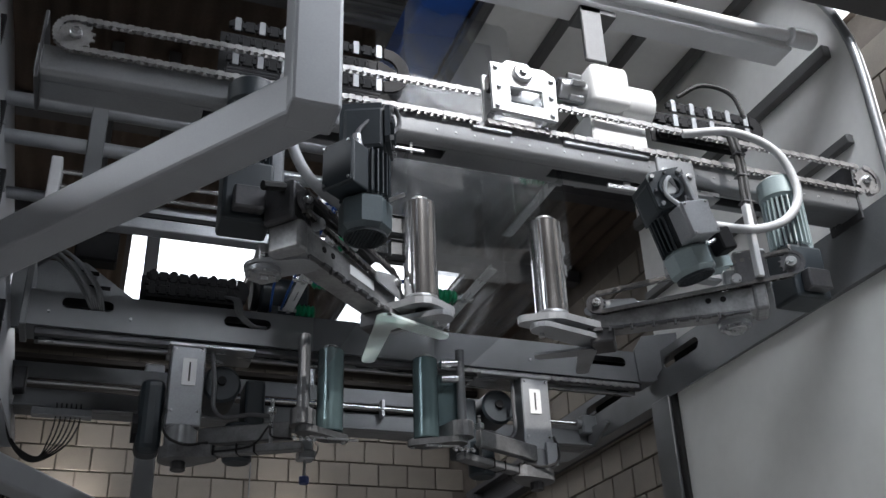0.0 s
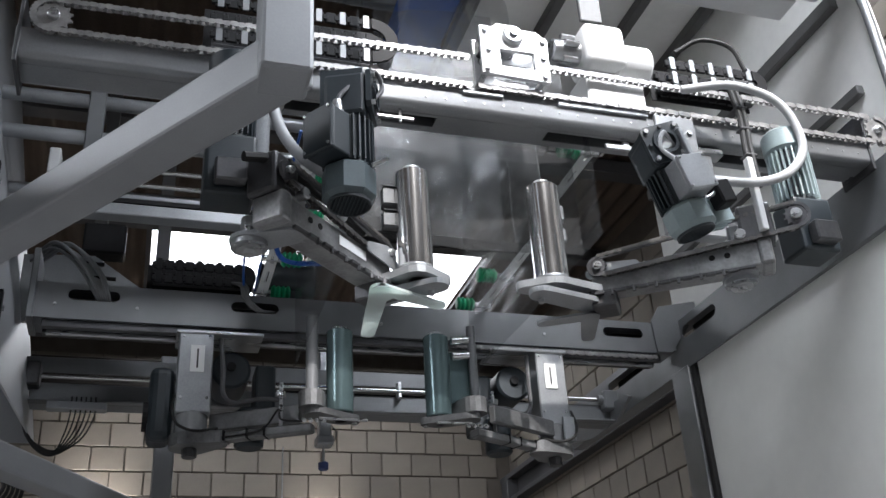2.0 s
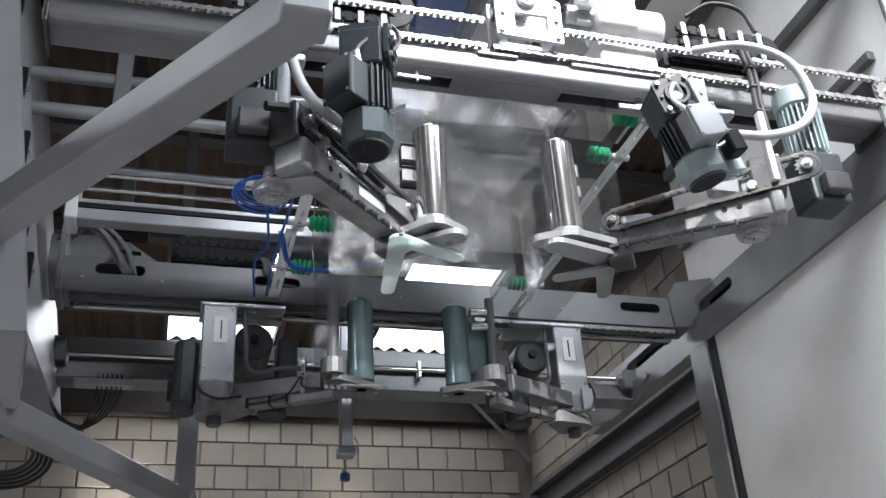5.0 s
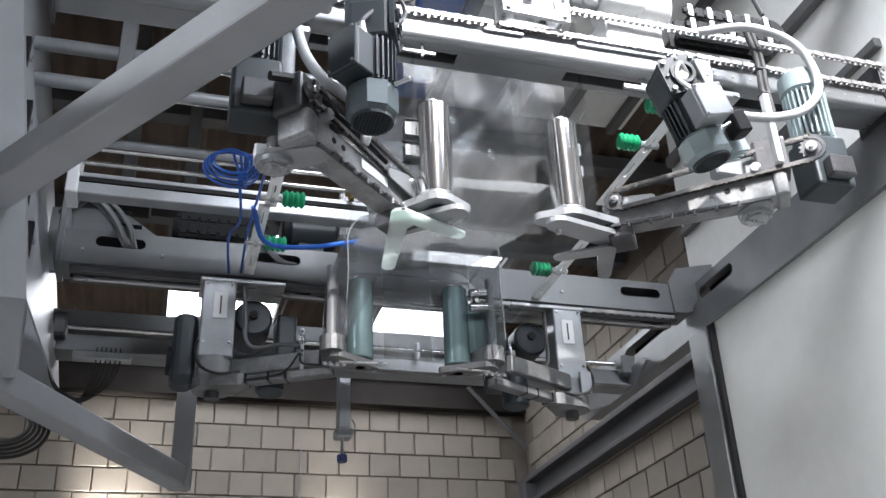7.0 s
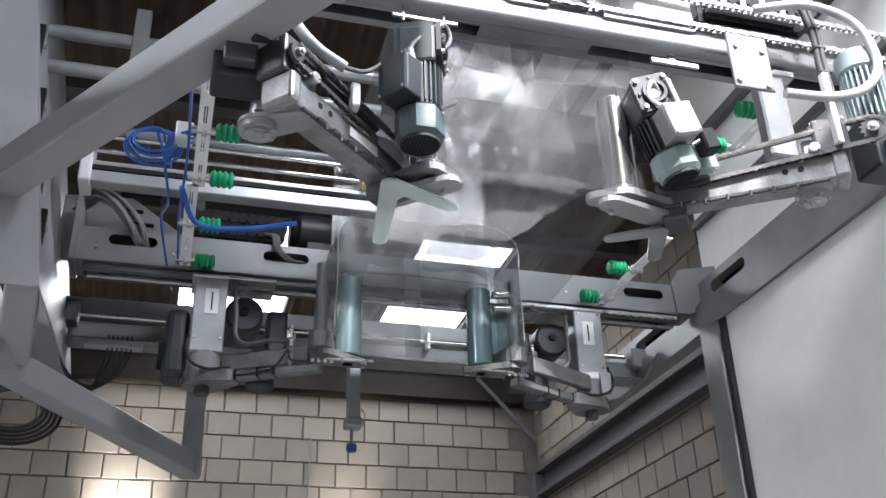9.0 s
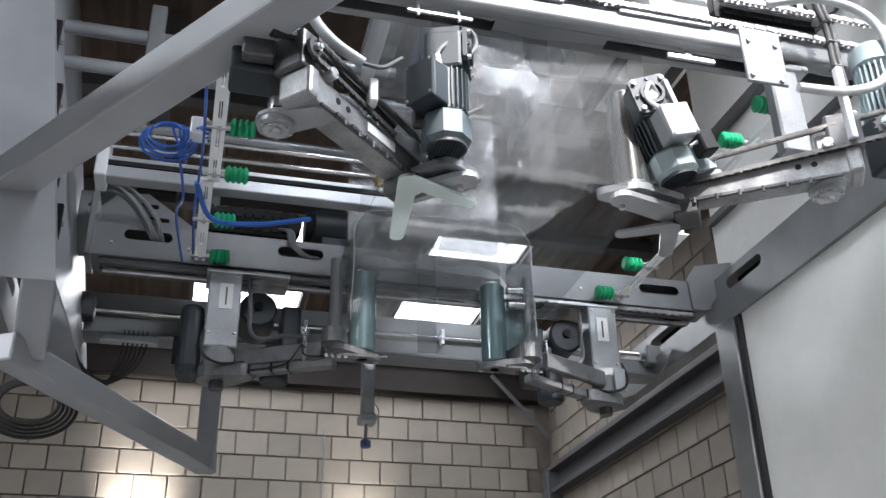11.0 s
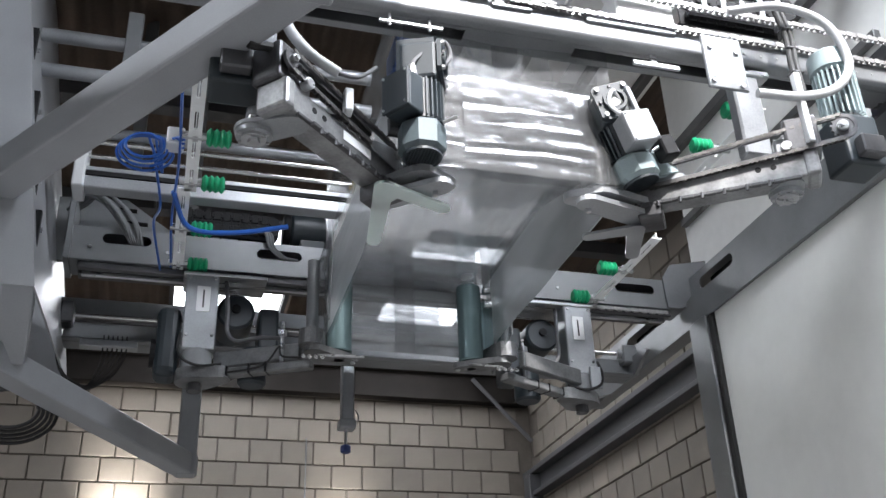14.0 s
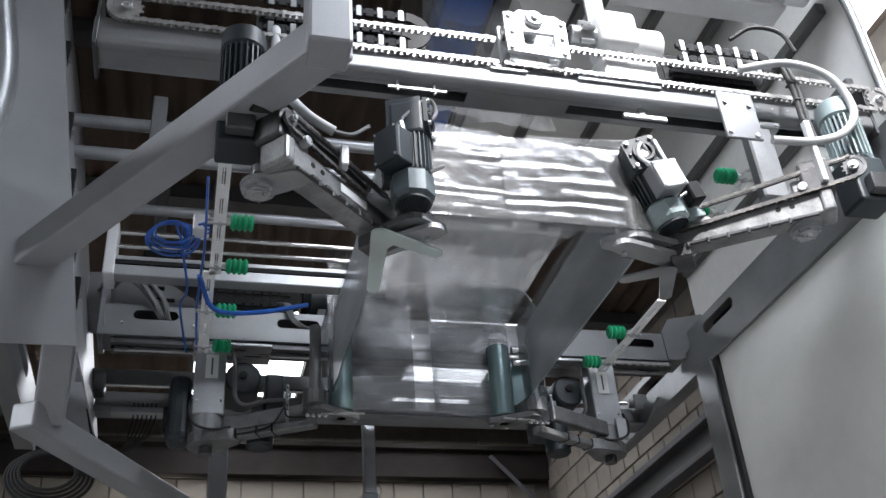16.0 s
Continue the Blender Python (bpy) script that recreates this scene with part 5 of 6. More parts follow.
def rear_arm(label, s, tab):
    """Rear stretching arm, mirrored by s about the middle of the machine."""
    def X(x):
        return x if s > 0 else 2.985 - x

    def bx(b, lo, hi, *a):
        x0, x1 = sorted((X(lo[0]), X(hi[0])))
        return box(b, (x0, lo[1], lo[2]), (x1, hi[1], hi[2]), *a)

    arm = thing("stretching_arm", (X(0.58), 5.45, 3.4), label, "machine arm", "film stretching arms")
    moves(arm, fx=tab, fy=REAR_Y, fz=LIFT)
    part("post", bx(B(), (0.505, 5.36, 2.985), (0.665, 5.50, 3.39), 0.006), GREY_LIGHT, arm, "light grey square post")
    part("head_plate", bx(B(), (0.49, 5.35, 3.375), (0.90, 5.58, 3.392), 0.004), STEEL, arm)
    b = B()
    for x in (0.52, 0.62, 0.72, 0.86):
        bx(b, (x - 0.03, 5.44, 3.392), (x + 0.03, 5.52, 3.42), 0.004)
    part("rail_blocks", b, DARK_STEEL, arm, "guide blocks on the rail")
    lb = part("nameplate", bx(B(), (0.56, 5.354, 3.18), (0.625, 5.358, 3.315), 0), LABEL, arm, "white nameplate")
    part("print_line", bx(B(), (0.589, 5.352, 3.20), (0.597, 5.3545, 3.295), 0), INK, lb, "line of small dark print")
    # elbow below the post
    part("elbow_cap", cyl(B(), (X(0.585), 5.43, 2.89), (X(0.585), 5.43, 2.995), 0.075, seg=22, bev=0.006), CLEAR_CAP, arm, "smoky round cap", True)
    b = plate(B(), hull2([(X(0.585), 5.43, 0.095), (X(0.70), 5.36, 0.05)]), 2.832, 2.89)
    part("elbow", b, ARM_DULL, arm, "rounded elbow casting")
    part("elbow_bolt", cyl(B(), (X(0.585), 5.43, 2.79), (X(0.585), 5.43, 2.833), 0.035, seg=10, bev=0.004), DARK_STEEL, arm)
    # arm bar
    p0, p1 = Vector((X(0.62), 5.41, 0)), Vector((X(1.11), 5.16, 0))
    d = p1 - p0
    ang = math.atan2(d.y, d.x)
    rot = Matrix.Translation(p0) @ Matrix.Rotation(ang, 4, "Z")
    part("arm_bar", box(B(), (0, -0.03, 2.845), (d.length, 0.03, 2.885), 0.006, rot), ARM_DULL, arm, "slim dull grey arm bar")
    part("upper_bar", box(B(), (0.03, 0.035, 2.915), (d.length * 0.86, 0.075, 3), 0.006, rot), ARM_DULL, arm, "deeper upper arm bar")
    b = hose(B(), [rot @ Vector((d.length * u, -0.036, z)) for u, z in ((0.02, 2.89), (0.2, 2.86), (0.5, 2.865), (0.62, 2.89), (0.72, 2.96), (0.75, 2.91), (0.95, 2.89))], 0.005, 6)
    part("arm_cable", b, RUBBER, arm, "thin black cable", True)
    for u in (0.25, 0.45, 0.6):
        part("cable_tie", box(B(), (d.length * u - 0.003, -0.043, 2.843), (d.length * u + 0.003, 0.034, 2.888), 0, rot), BLACK, arm)
    b = cyl(B(), rot @ Vector((d.length * 0.72, 0.0, 2.885)), rot @ Vector((d.length * 0.72, 0.0, 3.1)), 0.009, seg=8)
    box(b, (d.length * 0.69, -0.02, 3.03), (d.length * 0.75, 0.02, 3.06), 0.003, rot)
    part("stop_pin", b, STEEL, arm)
    # roller base, roller, back post and film plate
    rx, ry = X(1.25), 5.24
    b = plate(B(), hull2([(rx, ry, 0.05), (X(1.12), 5.16, 0.05), (X(1.315), 5.25, 0.028)]), 2.925, 2.955)
    part("roller_base", b, ARM_DULL, arm, "dull rounded base lever")
    b = plate(B(), hull2([(X(1.10), 5.15, 0.06), (X(1.15), 5.24, 0.035)]), 2.955, 3.03)
    part("base_boss", b, ARM_DULL, arm)
    part("base_pin", cyl(B(), (X(1.32), 5.25, 2.915), (X(1.32), 5.25, 2.962), 0.012, seg=8), STEEL, arm)
    film_roller(arm, rx, ry, 2.96, 3.375, 0.064, TEAL, "teal coated film roller")
    bp = 1.11 if s > 0 else 1.075
    part("back_post", cyl(B(), (X(bp), 5.20, 2.97), (X(bp), 5.20, 3.43), 0.03 if s > 0 else 0.022, seg=18, bev=0.004), GREY, arm, "grey round post", True)
    if s < 0:
        b = box(B(), (min(X(1.235), X(1.075)), 5.235, 2.965), (max(X(1.235), X(1.075)), 5.243, 3.30), 0.002)
        part("film_plate", b, TEAL, arm, "curved teal film plate")
        for z in (3.26, 3.34):
            part("pinch_roller", cyl(B(), (X(1.185), 5.19, z), (X(1.095), 5.19, z + 0.01), 0.022, seg=12, bev=0.003), CHROME, arm, "small bright pinch roller", True)
    # finger rod and screws below
    b = cyl(B(), (X(1.13), 5.12, 2.90), (X(1.33), 5.02, 2.865), 0.006, seg=8)
    part("finger_rod", b, STEEL, arm, "thin bright rod", True)
    for k in range(4):
        part("screw", cyl(B(), (X(1.06 + 0.03 * k), 5.13, 2.895), (X(1.06 + 0.03 * k), 5.10, 2.88), 0.009, seg=6), STEEL, arm)
    for x, z in ((0.525, 3.36), (0.645, 3.36), (0.525, 3.055), (0.645, 3.055)):
        part("post_bolt", cyl(B(), (X(x), 5.352, z), (X(x), 5.362, z), 0.007, seg=6), STEEL, arm)
    b = hose(B(), [(X(0.70), 5.40, 3.37), (X(0.715), 5.37, 3.20), (X(0.72), 5.36, 3.08), (X(0.77), 5.34, 3.03), (X(0.88), 5.30, 3.04), (X(0.98), 5.24, 3.02)], 0.011, 8)
    part("air_pipe", b, CABLE, arm, "grey bent pipe", True)
    b = hose(B(), [(X(0.50), 5.36, 3.06), (X(0.492), 5.33, 2.98), (X(0.52), 5.31, 2.91), (X(0.60), 5.32, 2.885), (X(0.70), 5.32, 2.90)], 0.007, 6)
    part("arm_cable", b, RUBBER, arm, "thin black cable", True)
    # motors
    if s > 0:
        b = bx(B(), (0.385, 5.42, 2.87), (0.50, 5.60, 3.23), 0.04, None, 3)
        g = part("gearbox", b, MOTOR, arm, "dark gearbox beside the post")
        part("gear_cover", cyl(B(), (X(0.365), 5.5, 3.0), (X(0.39), 5.5, 3.0), 0.07, seg=20), BLACK, g)
    b = cyl(B(), (X(0.76), 5.46, 3.24), (X(0.76), 5.72, 3.24), 0.095, seg=24, bev=0.012)
    mo = part("motor", b, MOTOR, arm, "dark round motor", True)
    part("motor_centre", cyl(B(), (X(0.76), 5.445, 3.25), (X(0.76), 5.465, 3.25), 0.022, seg=12), BLACK, mo)
    b = bx(B(), (0.88, 5.48, 2.98), (0.98, 5.66, 3.28), 0.015, None, 2)
    part("motor_flange", b, MOTOR, mo)
    part("lower_motor", cyl(B(), (X(0.86), 5.5, 2.86), (X(0.86), 5.5, 3.05), 0.07, seg=20, bev=0.012), MOTOR, arm, "dark round lower motor", True)
    if s < 0:
        part("cover_plate", bx(B(), (0.50, 5.33, 2.90), (0.56, 5.345, 3.02), 0.002), GREY_LIGHT, arm, "small pale cover plate")
    return arm


rear_arm("grey rear arm with a teal roller and dark motors", 1, ARM_RL)
rear_arm("grey rear arm with a teal roller and film plate", -1, ARM_RR)

# flexible conduits of the front arms
hs = thing("arm_conduit", (2.75, 3.6, 3.6), "pale flexible conduit looping to the arm motor", "conduit")
moves(hs, fx=ARM_FR, fy=FRONT_Y, fz=LIFT)
part("conduit", hose(B(), [(2.28, 3.58, 3.78), (2.46, 3.50, 3.77), (2.62, 3.46, 3.68), (2.67, 3.45, 3.50), (2.58, 3.44, 3.36), (2.42, 3.44, 3.29), (2.24, 3.46, 3.29)], 0.0165, 12, 8, 0.0015), HOSE, hs, "", True)
part("cable", hose(B(), [(2.30, 3.60, 3.98), (2.40, 3.56, 4.03), (2.52, 3.54, 4.0), (2.56, 3.53, 3.88)], 0.010, 8), RUBBER, hs, "black cable loop", True)
for k, (dx, dy) in enumerate(((0.0, 0.0), (0.018, -0.006), (0.008, 0.014))):
    part("cable", hose(B(), [(2.50 + dx, 3.58 + dy, 3.86), (2.49 + dx, 3.54 + dy, 3.66), (2.45 + dx, 3.50 + dy, 3.48), (2.43 + dx, 3.47 + dy, 3.30)], 0.010, 8), RUBBER, hs, "black cable in a tied bundle", True)
for z, x, y in ((3.70, 2.497, 3.549), (3.58, 2.475, 3.522), (3.44, 2.448, 3.494)):
    part("cable_tie", box(B(), (x - 0.016, y - 0.018, z - 0.005), (x + 0.034, y + 0.026, z + 0.005), 0.003), CABLE, hs)
b = box(B(), (2.40, 3.44, 3.10), (2.425, 3.47, 3.40), 0.003)
part("guide_strip", b, ALU, hs, "bright upright guide strip")
b = box(B(), (2.15, 3.60, 3.41), (2.32, 3.615, 3.66), 0.004)
part("carrier_plate", b, BEAM_SHEET, hs, "pale carrier plate with bolts")
for x, z in ((2.17, 3.44), (2.29, 3.43), (2.18, 3.60), (2.29, 3.59)):
    part("bolt", cyl(B(), (x, 3.59, z), (x, 3.60, z), 0.012, seg=6), STEEL, hs)
hs = thing("arm_conduit", (0.8, 3.6, 3.5), "grey flexible conduit curving to the arm motor", "conduit")
moves(hs, fx=ARM_FL, fy=FRONT_Y, fz=LIFT)
part("conduit", hose(B(), [(0.69, 3.68, 3.78), (0.695, 3.62, 3.54), (0.73, 3.57, 3.36), (0.80, 3.55, 3.25), (0.90, 3.57, 3.20)], 0.018, 12, 8, 0.0018), HOSE, hs, "", True)
part("cable", hose(B(), [(0.90, 3.57, 3.20), (0.97, 3.60, 3.22), (1.04, 3.64, 3.30)], 0.008, 8), CABLE, hs, "", True)
part("cable", hose(B(), [(0.60, 3.46, 3.18), (0.70, 3.50, 3.20), (0.82, 3.60, 3.18), (0.95, 3.72, 3.17), (1.05, 3.82, 3.15)], 0.016, 8), RUBBER, hs, "black cable along the arm", True)
part("junction_box", box(B(), (0.93, 3.62, 3.10), (0.96, 3.67, 3.19), 0.005), ALU, hs, "small aluminium junction box")


# ---- suction bars, which stay at their height ----
def suction_bar(s, x, y0, y1, cups, label, zc=3.655):
    def X(v):
        return v if s > 0 else 3.0 - v
    e = thing("suction_bar", (X(x), y0, zc), label, "suction gripper", "suction bars")
    tab = CUPS if s > 0 else [(t, -v) for t, v in CUPS]
    moves(e, fx=tab)
    holes = [stadium((y0 + (y1 - y0) * f), 0, (y1 - y0) * 0.14, 0.014) for f in (0.14, 0.38, 0.62, 0.86)]
    rectp = [(y0, -0.026), (y1, -0.026), (y1, 0.026), (y0, 0.026)]
    m = Matrix(((0, 1 if s > 0 else -1, 0, X(x)), (1, 0, 0, 0), (0, 0, -1, zc), (0, 0, 0, 1)))
    part("slotted_strip", plate(B(), rectp, -0.003, 0.003, m, holes), STRIP, e, "bright slotted metal strip")
    b = box(B(), (X(x) - 0.002, y0, zc), (X(x) + 0.002, y1, zc + 0.03), 0.001)
    part("strip_edge", b, STRIP, e)
    for y in cups:
        sx = 1 if s > 0 else -1
        prof = [(0.0, 0.026)]
        for k in range(4):
            prof += [(0.002 + 0.024 * k, 0.028), (0.013 + 0.024 * k, 0.038), (0.017 + 0.024 * k, 0.038)]
        prof += [(0.098, 0.026)]
        b = lathe(B(), (X(x) + sx * 0.045, y, zc + 0.01), (X(x) + sx * 0.2, y, zc + 0.01), prof, 20)
        cu = part("suction_cup", b, GREEN, e, "green bellows suction cup")
        b = cyl(B(), (X(x) - sx * 0.05, y, zc + 0.01), (X(x) + sx * 0.046, y, zc + 0.01), 0.016, seg=12, bev=0.002)
        cyl(b, (X(x) - sx * 0.008, y, zc + 0.01), (X(x) + sx * 0.012, y, zc + 0.01), 0.024, seg=6)
        part("stem", b, STEEL, cu, "", True)
    return e


suction_bar(1, 1.09, 3.84, 4.72, (4.30, 4.66), "slotted suction bar with green bellows cups")
suction_bar(1, 1.065, 4.70, 5.60, (5.08, 5.46), "slotted suction bar with green bellows cups")
suction_bar(-1, 1.0, 3.86, 4.72, (3.92, 4.20), "slotted suction bar with green bellows cups", 3.86)
suction_bar(-1, 1.10, 4.70, 5.60, (5.08, 5.44), "slotted suction bar with green bellows cups")
ah = thing("air_hoses", (0.9, 4.8, 3.7), "tangle of blue air hoses at the suction bar", "hose")
moves(ah, fx=CUPS)
for k in range(4):
    r = 0.075 + 0.012 * k
    pts = [(1.05, 4.30 + 0.03 * k, 3.66)] + [(0.90 + r * math.cos(a), 4.40 + 0.02 * k + 0.4 * r * math.sin(a), 3.66 + r * math.sin(a)) for a in [0.6 + 2 * math.pi * j / 8 + 0.3 * k for j in range(9)]] + [(0.97, 4.6, 3.66)]
    part("air_hose", hose(B(), pts, 0.006, 6), BLUE_HOSE, ah, "", True)
part("air_hose", hose(B(), [(1.03, 4.0, 3.67), (1.035, 4.5, 3.66), (1.02, 5.0, 3.665), (1.03, 5.5, 3.66)], 0.006, 6), BLUE_HOSE, ah, "", True)
part("air_hose", hose(B(), [(0.93, 4.5, 3.7), (0.97, 4.8, 3.62), (0.94, 5.1, 3.68), (0.98, 5.5, 3.64)], 0.006, 6), BLUE_HOSE, ah, "", True)
part("air_hose", hose(B(), [(1.02, 4.75, 3.66), (1.10, 4.95, 3.60), (1.30, 5.0, 3.62), (1.55, 5.0, 3.68)], 0.012, 8), BLUE_HOSE, ah, "", True)
part("valve_block", box(B(), (0.98, 4.36, 3.66), (1.05, 4.44, 3.74), 0.006), ALU, ah)
# pneumatic slides behind the bars
ps = thing("pneumatic_slide", (0.6, 5.1, 3.8), "aluminium pneumatic slide with guide rods", "cylinder")
b = box(B(), (-0.1, 5.02, 3.80), (1.25, 5.10, 3.86), 0.005)
box(b, (-0.1, 5.02, 3.885), (1.25, 5.10, 3.91), 0.004)
part("cylinder_tube", b, GREY_LIGHT, ps, "grooved aluminium profile")
# Black filler paints the shade in the profile's groove
part("groove", box(B(), (-0.09, 5.016, 3.862), (1.24, 5.03, 3.884), 0), BLACK, ps)
for z in (3.98, 4.06):
    part("guide_rod", cyl(B(), (-0.1, 5.05, z), (1.25, 5.05, z), 0.012, seg=12), CHROME, ps, "", True)
part("end_block", box(B(), (-0.14, 4.98, 3.78), (-0.09, 5.14, 4.10), 0.006), ALU, ps)
b = cyl(B(), (1.16, 5.0, 3.9), (1.16, 5.0, 3.97), 0.014, seg=8)
cyl(b, (1.13, 5.0, 3.93), (1.22, 5.0, 3.93), 0.010, seg=8)
part("air_fitting", b, BRASS, ps, "brass air fitting")
# sensor on a hanging bar
hb = thing("sensor_hanger", (1.8, 6.3, 3.2), "light grey hanging bar with a blue-capped sensor", "sensor")
DX, DZ = -0.135, 0.235
part("hanger_bar", box(B(), (1.50 + DX, 6.44, 2.97 + DZ), (1.575 + DX, 6.51, 4.05), 0.008), GREY_LIGHT, hb)
part("hanger_foot", box(B(), (1.485 + DX, 6.42, 2.93 + DZ), (1.585 + DX, 6.52, 2.985 + DZ), 0.008), GREY_LIGHT, hb)
part("stem", cyl(B(), (1.53 + DX, 6.47, 2.82 + DZ), (1.53 + DX, 6.47, 2.95 + DZ), 0.009, seg=8), STEEL, hb)
part("sensor_cap", cyl(B(), (1.53 + DX, 6.47, 2.79 + DZ), (1.53 + DX, 6.47, 2.835 + DZ), 0.03, seg=14, bev=0.006), BLUE_CAP, hb, "dark blue round cap", True)
part("cable", hose(B(), [(1.58 + DX, 6.45, 3.05 + DZ), (1.60 + DX, 6.43, 3.0 + DZ), (1.585 + DX, 6.42, 2.95 + DZ)], 0.004, 6), CABLE, hb, "", True)
# blue cabinet above
bc = thing("blue_housing", (1.75, 5.2, 5.3), "blue painted sheet-metal housing hanging above", "housing")
moves(bc, fz=LIFT)
part("housing_sheet", box(B(), (1.60, 4.1, 5.28), (1.888, 6.2, 5.50), 0.012), BLUE_PANEL, bc)
for y in (4.5, 5.3, 6.0):
    part("sheet_seam", box(B(), (1.596, y, 5.274), (1.892, y + 0.02, 5.3), 0.002), BLUE_PANEL, bc)
part("edge_profile", box(B(), (1.892, 4.0, 5.2), (1.94, 6.3, 5.262), 0.006), CHANNEL, bc, "grey grooved edge profile")

# ---- film hood, in stiff pieces ----
FILM_Z_LOW = [(0, 0.0), (9.6, 0.0), (10.2, 0.0), (12.3, 0.005), (13.5, 0.01), (14.0, 0.03), (14.5, 0.073), (15.0, 0.087), (15.5, 0.103), (16, 0.13)]
FILM_Z_TOP = [(0, 0.0), (9.6, 0.0), (12.3, -0.02), (13.5, -0.03), (14.0, -0.06), (14.5, -0.15), (15.0, -0.26), (15.5, -0.31), (16, -0.31)]
FILM_Z_BAND = [(0, 0.85), (9.9, 0.85), (10.2, 0.65), (11.2, -0.6), (12.0, -1.38), (12.3, -1.45), (13.5, -1.44), (14.0, -1.42), (14.5, -1.38), (15.0, -1.365), (15.5, -1.35), (16, -1.32)]
FILM_Z_CHUTE = [(0, 0.0), (13.8, 0.0), (14.4, 0.12), (15.0, 0.45), (15.5, 0.68), (16, 0.72)]
for tab in (FILM_Z_LOW, FILM_Z_TOP, FILM_Z_BAND, FILM_Z_CHUTE):
    TIMES = sorted(set(TIMES) | {t for t, _ in tab})


WALL_L = [(0, 0.0), (0.5, -0.03), (1.0, -0.07), (2.0, -0.13), (2.6, -0.16), (4.5, -0.16), (5.5, -0.12), (6.5, -0.04), (7.5, 0.0), (8.0, -0.05), (8.5, -0.08), (9.0, -0.10), (12.5, -0.09), (15.0, -0.095), (15.5, -0.125), (16, -0.17)]
WALL_R = [(0, 0.0), (0.5, 0.03), (1.0, 0.07), (2.0, 0.13), (2.6, 0.16), (4.5, 0.16), (5.5, 0.12), (6.5, 0.04), (7.5, 0.0), (8.0, 0.055), (8.5, 0.08), (9.0, 0.10), (12.5, 0.078), (15.0, 0.084), (15.5, 0.125), (16, 0.215)]
for tab in (WALL_L, WALL_R):
    TIMES = sorted(set(TIMES) | {t for t, _ in tab})


def film_sheet(p0, du, dv, nu, nv, fold, seed, pleat=0.0, pleats=0):
    """A creased sheet: p0 + u du + v dv, pushed along its normal by soft folds or many pleats."""
    b = B()
    p0, du, dv = Vector(p0), Vector(du), Vector(dv)
    nrm = du.cross(dv).normalized()
    g = []
    for j in range(nv + 1):
        row = []
        for i in range(nu + 1):
            u, v = i / nu, j / nv
            p = p0 + du * u + dv * v
            h = fold * (noise.noise(Vector((u * 3.1 + seed, v * 2.3, seed))) * 1.4 + noise.noise(Vector((u * 7 + v * 5, v * 3 + seed, seed * 2))) * 0.6)
            h += fold * 0.5 * abs(noise.noise(Vector((u * 5 - v * 6, seed, v * 2))))
            if pleats:
                w = v + 0.10 * noise.noise(Vector((u * 1.3, v * 2, seed))) + 0.006 * noise.noise(Vector((u * 6, v * 6, seed)))
                h += pleat * math.sin(2 * math.pi * pleats * w) * max(0.05, 0.3 + 1.6 * noise.noise(Vector((u * 1.3, v * 8, seed + 3)))) + pleat * 0.25 * max(0.0, noise.noise(Vector((u * 4, v * 5, seed + 9)))) * math.sin(2 * math.pi * pleats * 2.3 * w + seed)
            row.append(b.verts.new(p + nrm * h))
        g.append(row)
    for j in range(nv):
        for i in range(nu):
            b.faces.new((g[j][i], g[j][i + 1], g[j + 1][i + 1], g[j + 1][i]))
    return b


FILM_FRONT = [(0, 0.17), (7.3, 0.17), (8.0, 0.05), (8.6, -0.06), (9.0, -0.119), (10, -0.117), (12.5, -0.115), (13.0, -0.097), (16, -0.097)]
TIMES = sorted(set(TIMES) | {t for t, _ in FILM_FRONT})
# the back of the hood hangs slack further forward until the rear rollers rise into it
MOUTH_Y = [(0, -0.62), (4.5, -0.56), (5.4, -0.3), (6.4, -0.03), (7.0, 0.0)] + [(t, v) for t, v in REAR_Y if t > 7.0]
MOUTH_Z = [(0, 0.55), (4.5, 0.48), (5.4, 0.24), (6.4, 0.02), (7.0, 0.0)] + [(t, v) for t, v in FILM_Z_LOW if t > 7.0]
for tab in (MOUTH_Y, MOUTH_Z):
    TIMES = sorted(set(TIMES) | {t for t, _ in tab})
hood = thing("film_hood", (0, 0, 0), "clear plastic film hood drawn over four rollers", "film")
ZL = 3.20
XL, XR, YF, YB = 1.175, 1.815, 3.76, 5.30


def film_piece(name, bm, material, fx, fy, fz, label):
    ob = part(name, bm, material, hood, label, True)
    moves(ob, fx, fy, fz)
    return ob


